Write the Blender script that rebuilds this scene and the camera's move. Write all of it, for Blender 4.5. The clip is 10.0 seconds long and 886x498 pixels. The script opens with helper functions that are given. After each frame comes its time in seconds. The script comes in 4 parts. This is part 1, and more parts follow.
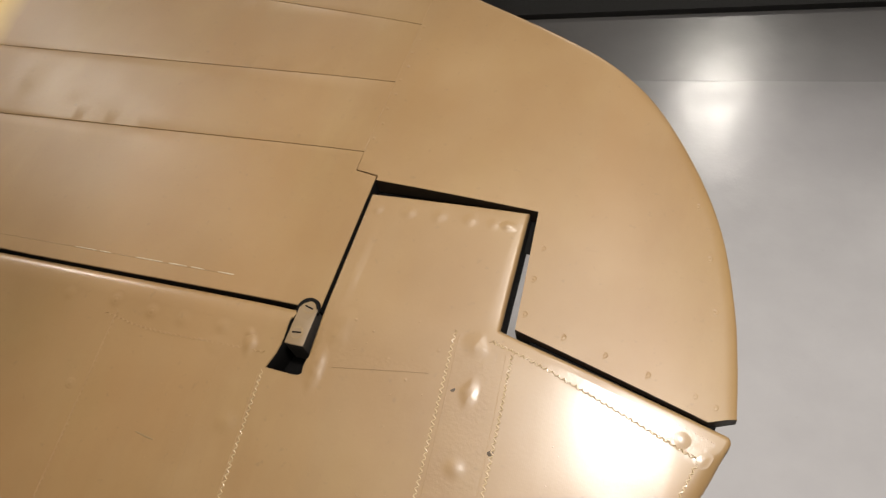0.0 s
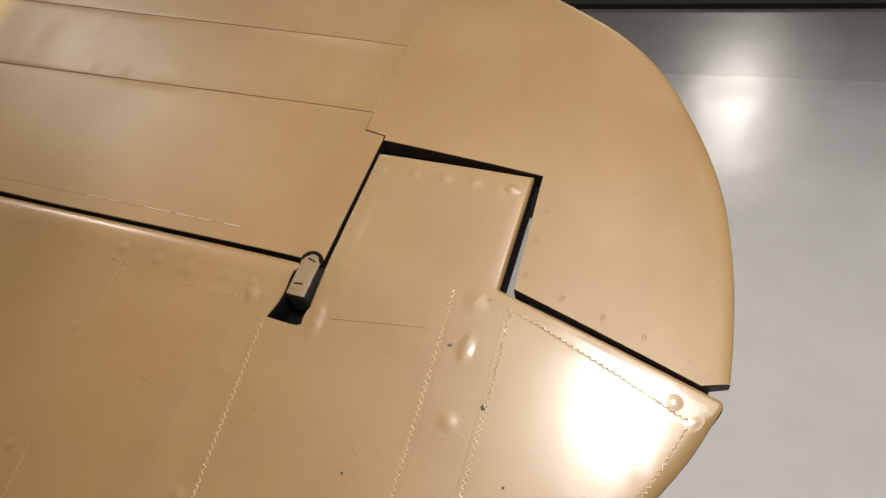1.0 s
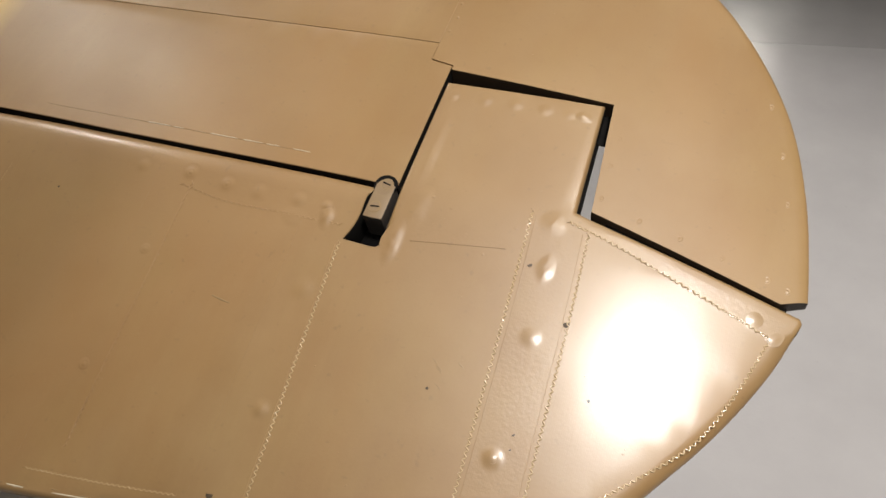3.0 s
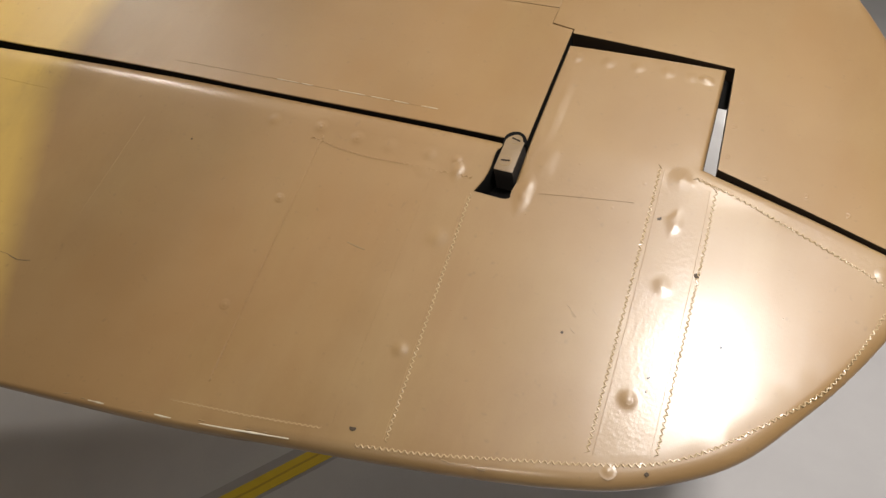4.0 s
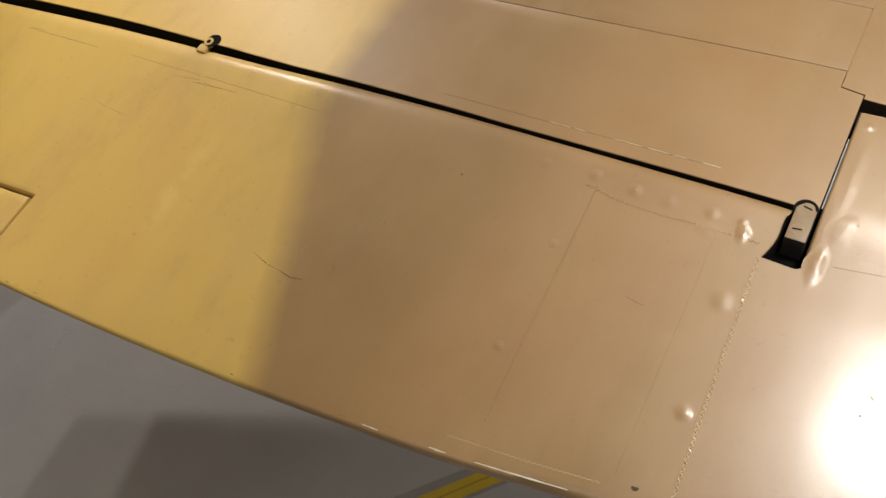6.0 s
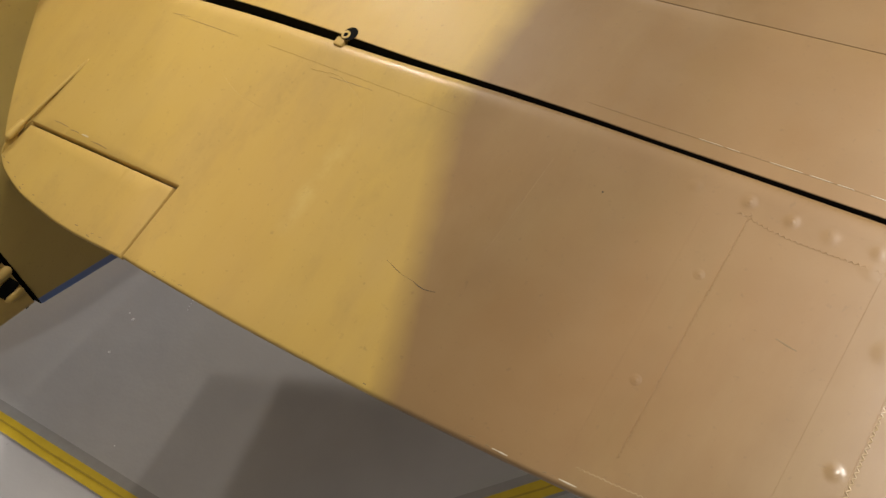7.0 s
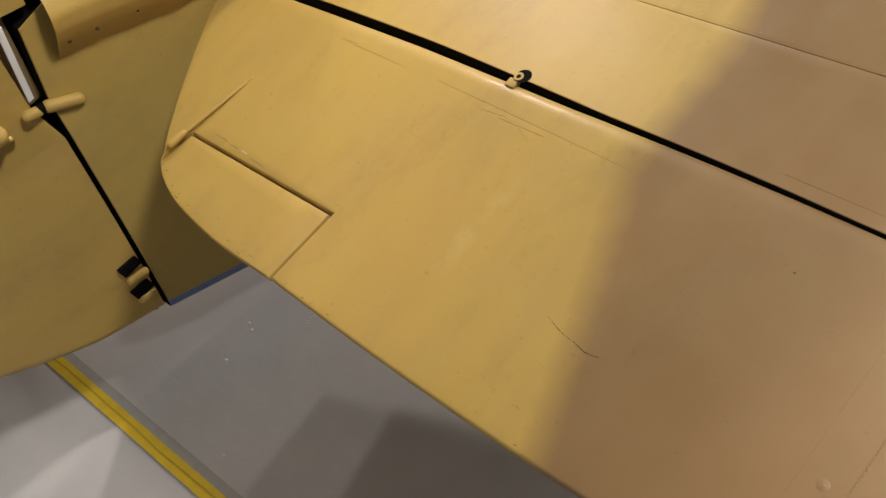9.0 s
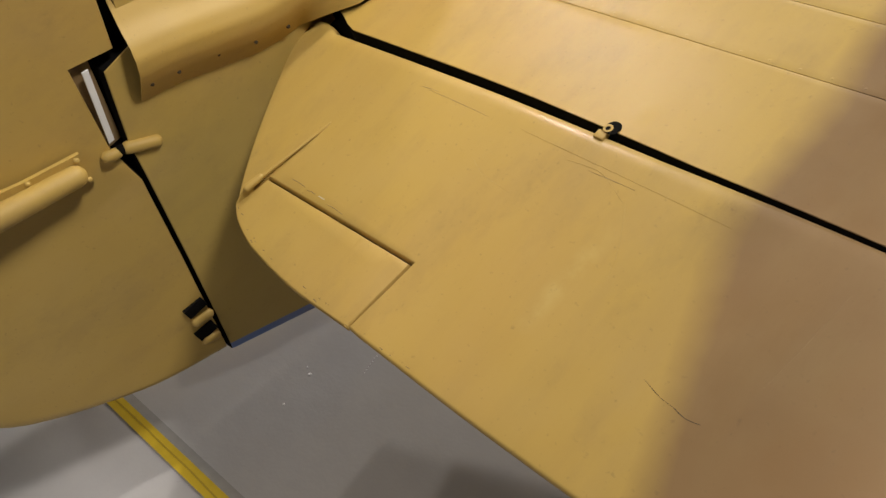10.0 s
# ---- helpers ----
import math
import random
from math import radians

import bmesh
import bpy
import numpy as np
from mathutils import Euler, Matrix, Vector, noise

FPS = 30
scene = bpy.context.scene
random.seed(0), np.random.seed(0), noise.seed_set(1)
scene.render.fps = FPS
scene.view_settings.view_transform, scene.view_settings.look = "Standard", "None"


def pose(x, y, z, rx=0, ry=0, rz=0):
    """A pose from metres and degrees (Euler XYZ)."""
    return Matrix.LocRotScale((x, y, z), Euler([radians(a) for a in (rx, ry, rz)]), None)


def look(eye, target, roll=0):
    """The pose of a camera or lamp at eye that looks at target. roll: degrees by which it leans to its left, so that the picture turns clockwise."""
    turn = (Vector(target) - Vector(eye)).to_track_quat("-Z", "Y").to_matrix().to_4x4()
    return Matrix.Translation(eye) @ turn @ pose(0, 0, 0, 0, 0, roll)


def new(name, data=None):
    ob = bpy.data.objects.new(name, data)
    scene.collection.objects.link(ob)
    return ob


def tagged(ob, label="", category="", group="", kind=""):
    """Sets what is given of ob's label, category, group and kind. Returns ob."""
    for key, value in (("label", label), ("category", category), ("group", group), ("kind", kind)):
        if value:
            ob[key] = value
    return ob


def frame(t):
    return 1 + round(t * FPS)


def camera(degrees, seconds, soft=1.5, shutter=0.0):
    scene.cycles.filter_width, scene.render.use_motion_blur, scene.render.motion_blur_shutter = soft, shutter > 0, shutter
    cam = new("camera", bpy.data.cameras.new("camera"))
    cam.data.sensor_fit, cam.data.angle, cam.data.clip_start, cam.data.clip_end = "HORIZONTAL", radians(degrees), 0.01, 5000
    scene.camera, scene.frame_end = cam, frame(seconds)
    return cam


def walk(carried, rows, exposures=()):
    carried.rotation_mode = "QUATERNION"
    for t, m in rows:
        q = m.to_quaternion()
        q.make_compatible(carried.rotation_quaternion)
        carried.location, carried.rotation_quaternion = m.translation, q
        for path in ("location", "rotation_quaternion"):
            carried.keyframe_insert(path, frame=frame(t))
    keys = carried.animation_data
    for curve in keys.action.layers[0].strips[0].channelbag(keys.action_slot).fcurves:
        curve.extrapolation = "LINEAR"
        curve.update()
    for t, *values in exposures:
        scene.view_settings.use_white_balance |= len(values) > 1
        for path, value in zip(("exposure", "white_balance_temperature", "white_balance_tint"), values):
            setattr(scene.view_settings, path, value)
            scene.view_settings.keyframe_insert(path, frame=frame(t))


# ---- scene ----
cam = camera(57.0, 10.0, 1.45)
PATH = [
    (0.0, (1.2542, -0.4568, 1.4895), (0.6429, 0.8119, 0.0694), -9.09),
    (0.5, (1.2685, -0.4697, 1.481), (0.6365, 0.7936, 0.0651), -8.61),
    (1.0, (1.2741, -0.4864, 1.4655), (0.6349, 0.7667, 0.0438), -7.63),
    (1.5, (1.2775, -0.4984, 1.4569), (0.6668, 0.7625, 0.0296), -6.94),
    (2.0, (1.2717, -0.5185, 1.4477), (0.6833, 0.735, 0.0046), -6.59),
    (2.5, (1.2395, -0.5355, 1.4408), (0.6673, 0.7111, -0.0148), -5.71),
    (3.8, (1.118, -0.6495, 1.4355), (0.523, 0.5795, -0.0262), -5.15),
    (4.0, (1.103, -0.668, 1.4365), (0.4861, 0.5503, -0.0247), -5.58),
    (4.5, (1.0507, -0.7081, 1.4562), (0.4232, 0.506, -0.004), -5.17),
    (5.0, (0.9953, -0.7278, 1.4719), (0.3073, 0.4757, 0.0303), -5.28),
    (5.5, (0.9491, -0.734, 1.485), (0.2075, 0.4359, 0.0423), -5.63),
    (5.7, (0.928, -0.738, 1.487), (0.1655, 0.4245, 0.047), -5.7),
    (7.0, (0.828, -0.671, 1.5536), (-0.1337, 0.1941, 0.0283), -13.66),
    (7.5, (0.8057, -0.6734, 1.5585), (-0.2364, 0.1528, 0.0647), -14.02),
    (8.0, (0.7833, -0.6728, 1.5645), (-0.3072, 0.1263, 0.0906), -13.84),
    (8.5, (0.7551, -0.6759, 1.5662), (-0.3563, 0.1036, 0.0975), -13.68),
    (9.0, (0.7183, -0.6959, 1.5622), (-0.4212, 0.0674, 0.1066), -13.6),
    (9.5, (0.6782, -0.7166, 1.5584), (-0.5114, 0.0365, 0.1379), -13.7),
    (10.0, (0.6487, -0.725, 1.563), (-0.5948, 0.032, 0.1917), -13.86),
]
EXPOSE = 0.0
scene.view_settings.exposure = EXPOSE
walk(cam, [(t, look(eye, target, roll)) for t, eye, target, roll in PATH],
     exposures=[(0.0, 0.0), (4.0, 0.02), (5.5, 0.09), (7.5, 0.10), (10.0, 0.02)])

# ---- light ----
HEIGHT, PITCH = 0.85, 13.0            # elevator hinge above the floor, and the parked aircraft's nose-up angle
TAIL = pose(0, 0, HEIGHT, PITCH)      # tail frame: x outboard along the hinge, y forward, z off the skin

world = bpy.data.worlds.new("hall")
world.use_nodes = True
world.node_tree.nodes["Background"].inputs[0].default_value = (0.5, 0.47, 0.44, 1)
world.node_tree.nodes["Background"].inputs[1].default_value = 0.05
scene.world = world


def lamp(eye, target, watts, radius, cone, blend, colour):
    data = bpy.data.lights.new("spot", "SPOT")
    data.energy, data.shadow_soft_size, data.color = watts, radius, colour
    data.spot_size, data.spot_blend = radians(cone), blend
    ob = new("spot_beam", data)
    ob.matrix_world = look(eye, target)
    return ob


LAMPS = [  # eye, target, watts, radius, cone, blend, colour
    ((1.85, -0.33, 4.1), (1.88, 0.22, 0.3), 775, 0.24, 52, 0.95, (1.0, 0.95, 0.90)),
    ((-0.35, 1.98, 4.1), (-0.60, -0.75, 0.2), 325, 0.05, 28, 1.0, (1.0, 0.93, 0.84)),
    ((1.6, 0.95, 4.1), (-0.46, -0.35, 0.4), 460, 0.30, 52, 0.9, (1.0, 0.93, 0.84)),
    # added fill from the south for the elevator and the floor
    ((1.5, -5.5, 5.1), (0.4, -0.3, 0.0), 350, 0.20, 36, 0.5, (1.0, 0.93, 0.84)),
    ((-2.6, 1.65, 4.0), (-0.4, 0.0, 0.6), 160, 0.16, 75, 0.5, (1.0, 0.93, 0.84)),
    ((1.05, 7.3, 4.1), (1.5, 1.3, 0.0), 210, 0.20, 70, 0.5, (1.0, 0.93, 0.84)),
    # two low unseen lamps, placed to cast the shadow edges under the elevator
    ((-7.5, 4.0, 1.6), (-0.35, -0.30, 0.0), 1700, 0.05, 14, 0.6, (1.0, 0.93, 0.84)),
    ((-5.75, 5.0, 1.6), (-0.45, -0.35, 0.0), 1150, 0.05, 14, 0.6, (1.0, 0.93, 0.84)),
    # added fill that lifts the tailplane and the floor to its right
    ((-3.0, 5.5, 4.5), (0.7, 0.2, 0.5), 250, 0.22, 60, 0.5, (1.0, 0.93, 0.84)),
]
for row in LAMPS:
    lamp(*row)


# ---- materials ----
class Nodes:
    def __init__(self, name):
        self.mat = bpy.data.materials.new(name)
        self.mat.use_nodes = True
        self.tree = self.mat.node_tree
        self.bsdf = self.tree.nodes["Principled BSDF"]

    def add(self, kind, **sets):
        node = self.tree.nodes.new(kind)
        for key, value in sets.items():
            setattr(node, key, value)
        return node

    def wire(self, a, b):
        self.tree.links.new(a, b)

    def put(self, socket, value):
        if isinstance(value, (int, float, tuple)):
            socket.default_value = value
        else:
            self.wire(value, socket)

    def math(self, op, a, b=0.0, c=0.0):
        n = self.add("ShaderNodeMath", operation=op)
        for s, v in zip(n.inputs, (a, b, c)):
            self.put(s, v)
        return n.outputs[0]

    def mix(self, fac, a, b):
        n = self.add("ShaderNodeMix", data_type="RGBA")
        self.put(n.inputs["Factor"], fac)
        self.put(n.inputs[6], a)
        self.put(n.inputs[7], b)
        return n.outputs[2]

    def coords(self):
        return self.add("ShaderNodeTexCoord").outputs["Object"]

    def noise(self, scale, detail=4.0, rough=0.55, vector=None, stretch=None):
        n = self.add("ShaderNodeTexNoise")
        n.inputs["Scale"].default_value, n.inputs["Detail"].default_value, n.inputs["Roughness"].default_value = scale, detail, rough
        v = vector or self.coords()
        if stretch:
            m = self.add("ShaderNodeMapping")
            m.inputs["Scale"].default_value = stretch
            self.wire(v, m.inputs["Vector"])
            v = m.outputs[0]
        self.wire(v, n.inputs["Vector"])
        return n.outputs["Fac"]

    def ramp(self, fac, low, high):
        n = self.add("ShaderNodeMapRange")
        n.inputs["From Min"].default_value, n.inputs["From Max"].default_value = low, high
        self.put(n.inputs["Value"], fac)
        return n.outputs[0]

    def bump(self, height, strength, distance, after=None):
        n = self.add("ShaderNodeBump")
        n.inputs["Strength"].default_value, n.inputs["Distance"].default_value = strength, distance
        self.wire(height, n.inputs["Height"])
        if after is not None:
            self.wire(after, n.inputs["Normal"])
        return n.outputs[0]

    def done(self, colour=None, rough=None, metal=None, normal=None):
        for key, value in (("Base Color", colour), ("Roughness", rough), ("Metallic", metal), ("Normal", normal)):
            if value is not None:
                self.put(self.bsdf.inputs[key], value)
        return self.mat


STONE, EARTH = (0.505, 0.340, 0.083, 1), (0.222, 0.133, 0.056, 1)


def camouflage(name, fabric=False, split=True, belly=False, matte=0.0):
    """Sand-yellow and brown paint with a feathered edge across the tail."""
    n = Nodes(name)
    c = n.coords()
    sep = n.add("ShaderNodeSeparateXYZ")
    n.wire(c, sep.inputs[0])
    x, y = sep.outputs[0], sep.outputs[1]
    if split:
        aft = n.math("MAXIMUM", n.math("SUBTRACT", -0.07, y), 0.0)
        edge = n.math("MULTIPLY_ADD", aft, 0.36, 0.237)
        edge = n.math("SUBTRACT", edge, n.math("MULTIPLY", n.math("MAXIMUM", n.math("SUBTRACT", y, 0.1), 0.0), 0.15))
        edge = n.math("ADD", edge, n.math("MULTIPLY", n.math("SUBTRACT", n.noise(9.0, 3), 0.5), 0.03))
        side = n.ramp(n.math("SUBTRACT", x, edge), -0.026, 0.026)
        colour = n.mix(side, STONE, EARTH)
    else:
        colour = n.mix(0.0, STONE, EARTH)
    if belly:
        line = n.math("MULTIPLY_ADD", y, -0.47, -0.778)
        colour = n.mix(0.30, colour, (0.34, 0.275, 0.072, 1))
        colour = n.mix(n.ramp(n.math("SUBTRACT", line, sep.outputs[2]), -0.002, 0.002), colour, (0.11, 0.21, 0.50, 1))
    blotch = n.ramp(n.noise(5.0, 3, 0.5), 0.30, 0.75)
    colour = n.mix(n.math("MULTIPLY", blotch, 0.15), colour, (0.31, 0.20, 0.085, 1))
    warm = n.ramp(n.noise(2.3, 3, 0.5, stretch=(1, 0.5, 1)), 0.45, 0.72)
    colour = n.mix(n.math("MULTIPLY", warm, 0.22), colour, (0.44, 0.24, 0.095, 1))
    streak = n.ramp(n.noise(16.0, 3, 0.55, stretch=(1.6, 0.22, 1)), 0.45, 0.85)
    colour = n.mix(n.math("MULTIPLY", streak, 0.13), colour, (0.24, 0.165, 0.08, 1))
    pale = n.ramp(n.noise(9.0, 3, 0.5), 0.40, 0.80)
    colour = n.mix(n.math("MULTIPLY", pale, 0.10), colour, (0.56, 0.42, 0.23, 1))
    smudge = n.ramp(n.noise(6.5, 7, 0.68, stretch=(1.0, 0.55, 1)), 0.50, 0.74)
    colour = n.mix(n.math("MULTIPLY", smudge, 0.36), colour, (0.27, 0.185, 0.075, 1))
    rub = n.ramp(n.noise(3.1, 6, 0.65, stretch=(1.4, 0.4, 1)), 0.55, 0.8)
    colour = n.mix(n.math("MULTIPLY", rub, 0.13), colour, (0.58, 0.43, 0.19, 1))
    film = n.ramp(n.noise(28.0, 6, 0.72, stretch=(1.0, 0.6, 1)), 0.56, 0.72)
    colour = n.mix(n.math("MULTIPLY", n.math("MULTIPLY", film, smudge), 0.40), colour, (0.20, 0.125, 0.055, 1))
    if split:
        off = n.math("ABSOLUTE", n.math("SUBTRACT", x, n.math("ADD", 0.125, n.math("MULTIPLY", y, 0.09))))
        along = n.math("MULTIPLY", n.ramp(y, -0.33, -0.29), n.ramp(y, -0.13, -0.19))
        wipe = n.math("MULTIPLY", n.math("MULTIPLY", n.ramp(off, 0.022, 0.004), along), n.ramp(n.noise(22.0, 4, 0.6), 0.35, 0.6))
        colour = n.mix(n.math("MULTIPLY", wipe, 0.38), colour, (0.62, 0.46, 0.17, 1))
    speck = n.ramp(n.noise(120.0, 2, 0.5), 0.66, 0.80)
    colour = n.mix(n.math("MULTIPLY", speck, 0.25), colour, (0.12, 0.08, 0.045, 1))
    rough = n.math("MULTIPLY_ADD", n.noise(14.0, 4, 0.5), 0.12, 0.40 if fabric else 0.33)
    rough = n.math("ADD", n.math("MULTIPLY_ADD", streak, 0.06, rough), matte)
    if fabric:
        weave = n.add("ShaderNodeTexWave", wave_type="BANDS", bands_direction="X")
        weave.inputs["Scale"].default_value, weave.inputs["Distortion"].default_value, weave.inputs["Detail"].default_value = 160.0, 1.2, 2.0
        n.wire(c, weave.inputs["Vector"])
        b = n.bump(weave.outputs["Fac"], 0.014, 0.0006)
        b = n.bump(n.noise(300.0, 2), 0.03, 0.002, b)
        b = n.bump(n.noise(150.0, 3, 0.5, stretch=(1.0, 0.07, 1)), 0.034, 0.002, b)
        b = n.bump(n.noise(7.0, 2), 0.11, 0.010, b)
        n.bsdf.inputs["Coat Weight"].default_value = 0.44
        n.bsdf.inputs["Coat Roughness"].default_value = 0.22
        n.wire(b, n.bsdf.inputs["Coat Normal"])
    else:
        b = n.bump(n.noise(240.0, 2), 0.03, 0.002)
        b = n.bump(n.noise(5.0, 2), 0.13, 0.010, b)
    return n.done(colour, rough, 0.0, b)


PAINT = camouflage("camouflage_paint_on_metal")
FABRIC = camouflage("camouflage_paint_on_fabric", fabric=True)
SAND = camouflage("sand_yellow_paint", split=False, matte=0.13)
HULL = camouflage("sand_yellow_and_azure_paint", split=False, belly=True, matte=0.15)


def plain(name, colour, rough=0.5, metal=0.0, vary=0.25, scale=30.0):
    n = Nodes(name)
    dark = tuple(v * (1 - vary) for v in colour[:3]) + (1,)
    return n.done(n.mix(n.noise(scale, 5), colour, dark), n.math("MULTIPLY_ADD", n.noise(scale * 2, 3), 0.15, rough - 0.07), metal,
                  n.bump(n.noise(scale * 8, 3), 0.08, 0.001))


# near-black that puts the shade of gaps and recesses into the colour
BLACK = plain("recess_shade_black", (0.006, 0.0055, 0.005, 1), 0.9)
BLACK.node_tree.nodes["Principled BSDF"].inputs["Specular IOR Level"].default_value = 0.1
YELLOW = plain("yellow_tape", (0.60, 0.42, 0.03, 1), 0.35)
DARKWALL = plain("dark_wall_paint", (0.06, 0.058, 0.055, 1), 0.8, scale=4)


# dark brown: painted shade on the tip panel's lip, and paint cracks
LIP_SHADE_CRACK = plain("dark_brown_lip_shade_and_crack", (0.045, 0.030, 0.018, 1), 0.6)


def floor_paint(name, base):
    n = Nodes(name)
    c = n.mix(n.ramp(n.noise(2.2, 5, 0.6), 0.35, 0.7), base, tuple(v * 0.86 for v in base[:3]) + (1,))
    c = n.mix(n.math("MULTIPLY", n.ramp(n.noise(60.0, 6, 0.7), 0.66, 0.74), 0.25), c, (0.09, 0.085, 0.08, 1))
    rough = n.math("MULTIPLY_ADD", n.noise(5.0, 5), 0.14, 0.16)
    b = n.bump(n.noise(110.0, 2), 0.07, 0.004)
    b = n.bump(n.noise(9.0, 2), 0.12, 0.01, b)
    return n.done(c, rough, 0.0, b)


FLOOR = floor_paint("grey_floor_paint", (0.42, 0.408, 0.408, 1))


# ---- mesh helpers ----
from mathutils import geometry, noise


def link(name, bm, material, parent=None, smooth=True, angle=35):
    me = bpy.data.meshes.new(name)
    bmesh.ops.recalc_face_normals(bm, faces=bm.faces)
    for f in bm.faces:
        f.smooth = smooth
    if smooth:
        for e in bm.edges:
            if len(e.link_faces) == 2 and e.calc_face_angle(0) > radians(angle):
                e.smooth = False
    bm.to_mesh(me)
    bm.free()
    for m in material if isinstance(material, tuple) else (material,):
        me.materials.append(m)
    ob = new(name, me)
    ob.parent = parent
    return ob


def part(name, bm, material, parent, label="", smooth=True, angle=35):
    ob = link(name, bm, material, parent, smooth, angle)
    return tagged(ob, label) if label else ob


def box(lo, hi, bevel=0.0, bm=None):
    bm = bm or bmesh.new()
    made = bmesh.ops.create_cube(bm, size=1.0)["verts"]
    for v in made:
        v.co = Vector([lo[i] + (v.co[i] + 0.5) * (hi[i] - lo[i]) for i in range(3)])
    if bevel:
        edges = {e for v in made for e in v.link_edges}
        bmesh.ops.bevel(bm, geom=list(edges), offset=bevel, segments=2, affect="EDGES", profile=0.5)
    return bm


def smoothed(points, step=0.015, closed=False):
    """Catmull-Rom points along a line of control points."""
    pts, out = [Vector(p) for p in points], []
    n = len(pts)
    for i in range(n if closed else n - 1):
        p0 = pts[i - 1] if i or closed else pts[0] * 2 - pts[1]
        p1, p2 = pts[i], pts[(i + 1) % n]
        p3 = pts[(i + 2) % n] if closed or i + 2 < n else p2 * 2 - p1
        k = max(1, round((p2 - p1).length / step))
        for s in range(k):
            u = s / k
            out.append(0.5 * (2 * p1 + (p2 - p0) * u + (2 * p0 - 5 * p1 + 4 * p2 - p3) * u * u + (3 * p1 - p0 - 3 * p2 + p3) * u ** 3))
    return out if closed else out + [pts[-1]]


def straight(a, b, step=0.02):
    a, b = Vector(a), Vector(b)
    k = max(1, round((b - a).length / step))
    return [a.lerp(b, i / k) for i in range(k)]


RING = [(0.0, 0.0), (0.05, 0.31), (0.2, 0.6), (0.45, 0.83), (0.72, 0.96), (1.0, 1.0)]


def slab(sides, upper, lower, grid=0.025, to3=lambda a, b, c: (a, b, c), dark=(), walls=()):
    """A thick sheet. sides: (points, edge radius) one after another, anticlockwise; upper, lower: heights over the outline."""
    pts, radii, owner = [], [], []
    bases = []
    for k, (line, r, *base) in enumerate(sides):
        pts += line
        bases += [base[0] if base else 0.25] * len(line)
        owner += [k] * len(line)
        radii += [r] * len(line)
    n = len(pts)
    norms = []
    for i in range(n):
        a, b = (pts[i] - pts[i - 1]).normalized(), (pts[(i + 1) % n] - pts[i]).normalized()
        na, nb = Vector((-a.y, a.x)), Vector((-b.y, b.x))
        m = na + nb
        m = m / max(0.35, m.dot(na))
        ra, rb = radii[i - 1], radii[i]
        if abs(ra - rb) > 1e-6 and abs(na.cross(nb)) > 0.2:       # corner between two radii: inset each side by its own
            det = na.x * nb.y - na.y * nb.x
            d = Vector(((ra * nb.y - rb * na.y) / det, (rb * na.x - ra * nb.x) / det))
            norms.append(d)
        else:
            norms.append(m * rb)
    bm = bmesh.new()
    layers = []
    for sign, height in ((1, upper), (-1, lower)):
        rings = []
        for d, h in RING:
            ring = []
            for p, m, base in zip(pts, norms, bases):
                q = p + m * d
                zm = 0.5 * (upper(q.x, q.y) + lower(q.x, q.y))
                ring.append((q.x, q.y, zm + (height(q.x, q.y) - zm) * (base + (1 - base) * h)))
            rings.append(ring)
        layers.append(rings)
    made = []
    for rings in layers:
        made.append([[bm.verts.new(v) for v in ring] for ring in rings])
    for k, rows in enumerate(made):
        for a, b in zip(rows, rows[1:]):
            for i in range(n):
                j = (i + 1) % n
                f = bm.faces.new((a[i], a[j], b[j], b[i]) if k == 0 else (a[i], b[i], b[j], a[j]))
                # dark, walls: sides whose gap shade is painted on with the second material
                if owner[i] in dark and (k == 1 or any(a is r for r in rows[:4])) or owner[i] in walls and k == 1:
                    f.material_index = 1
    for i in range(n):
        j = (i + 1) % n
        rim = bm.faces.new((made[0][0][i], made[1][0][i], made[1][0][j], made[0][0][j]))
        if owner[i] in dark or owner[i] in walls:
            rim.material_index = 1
    core = [p + m for p, m in zip(pts, norms)]
    lo = [min(p[i] for p in core) for i in (0, 1)]
    hi = [max(p[i] for p in core) for i in (0, 1)]
    inside = []
    for a in range(math.floor(lo[0] / grid), math.ceil(hi[0] / grid) + 1):
        for b in range(math.floor(lo[1] / grid), math.ceil(hi[1] / grid) + 1):
            q = Vector((a * grid, b * grid))
            if min((q - p).length_squared for p in core) > (0.3 * grid) ** 2:
                inside.append(q)
    verts, _, faces, origin, *_ = geometry.delaunay_2d_cdt(core + inside, [], [list(range(n))], 1, 1e-7)
    for k, height in ((0, upper), (1, lower)):
        own = []
        for v, src in zip(verts, origin):
            ring = [o for o in src if o < n]
            own.append(made[k][-1][ring[0]] if ring else bm.verts.new((v.x, v.y, height(v.x, v.y))))
        for f in faces:
            if len({own[q] for q in f}) == 3:
                trio = [own[q] for q in f]
                if not bm.faces.get(trio):
                    bm.faces.new(trio if k == 0 else trio[::-1])
    for v in [v for v in bm.verts if not v.link_faces]:
        bm.verts.remove(v)
    for w in bm.verts:
        w.co = Vector(to3(*w.co))
    return bm


# ---- the hall ----
def plane_slab(name, lo, hi, material, label, kind="structure"):
    return tagged(link(name, box(lo, hi), material, smooth=False), label, name.split("_")[0], kind=kind)


plane_slab("floor", (-9, -8, -0.1), (9, 12, 0), FLOOR, "glossy grey painted concrete floor of the museum hall")
plane_slab("wall_south", (-9, -8.2, 0), (9, -8, 5.5), DARKWALL, "dark painted wall of the museum hall")
plane_slab("wall_north", (-9, 12, 0), (9, 12.2, 5.5), DARKWALL, "dark painted wall of the museum hall")
plane_slab("wall_west", (-9.2, -8.2, 0), (-9, 12.2, 5.5), DARKWALL, "dark painted wall of the museum hall")
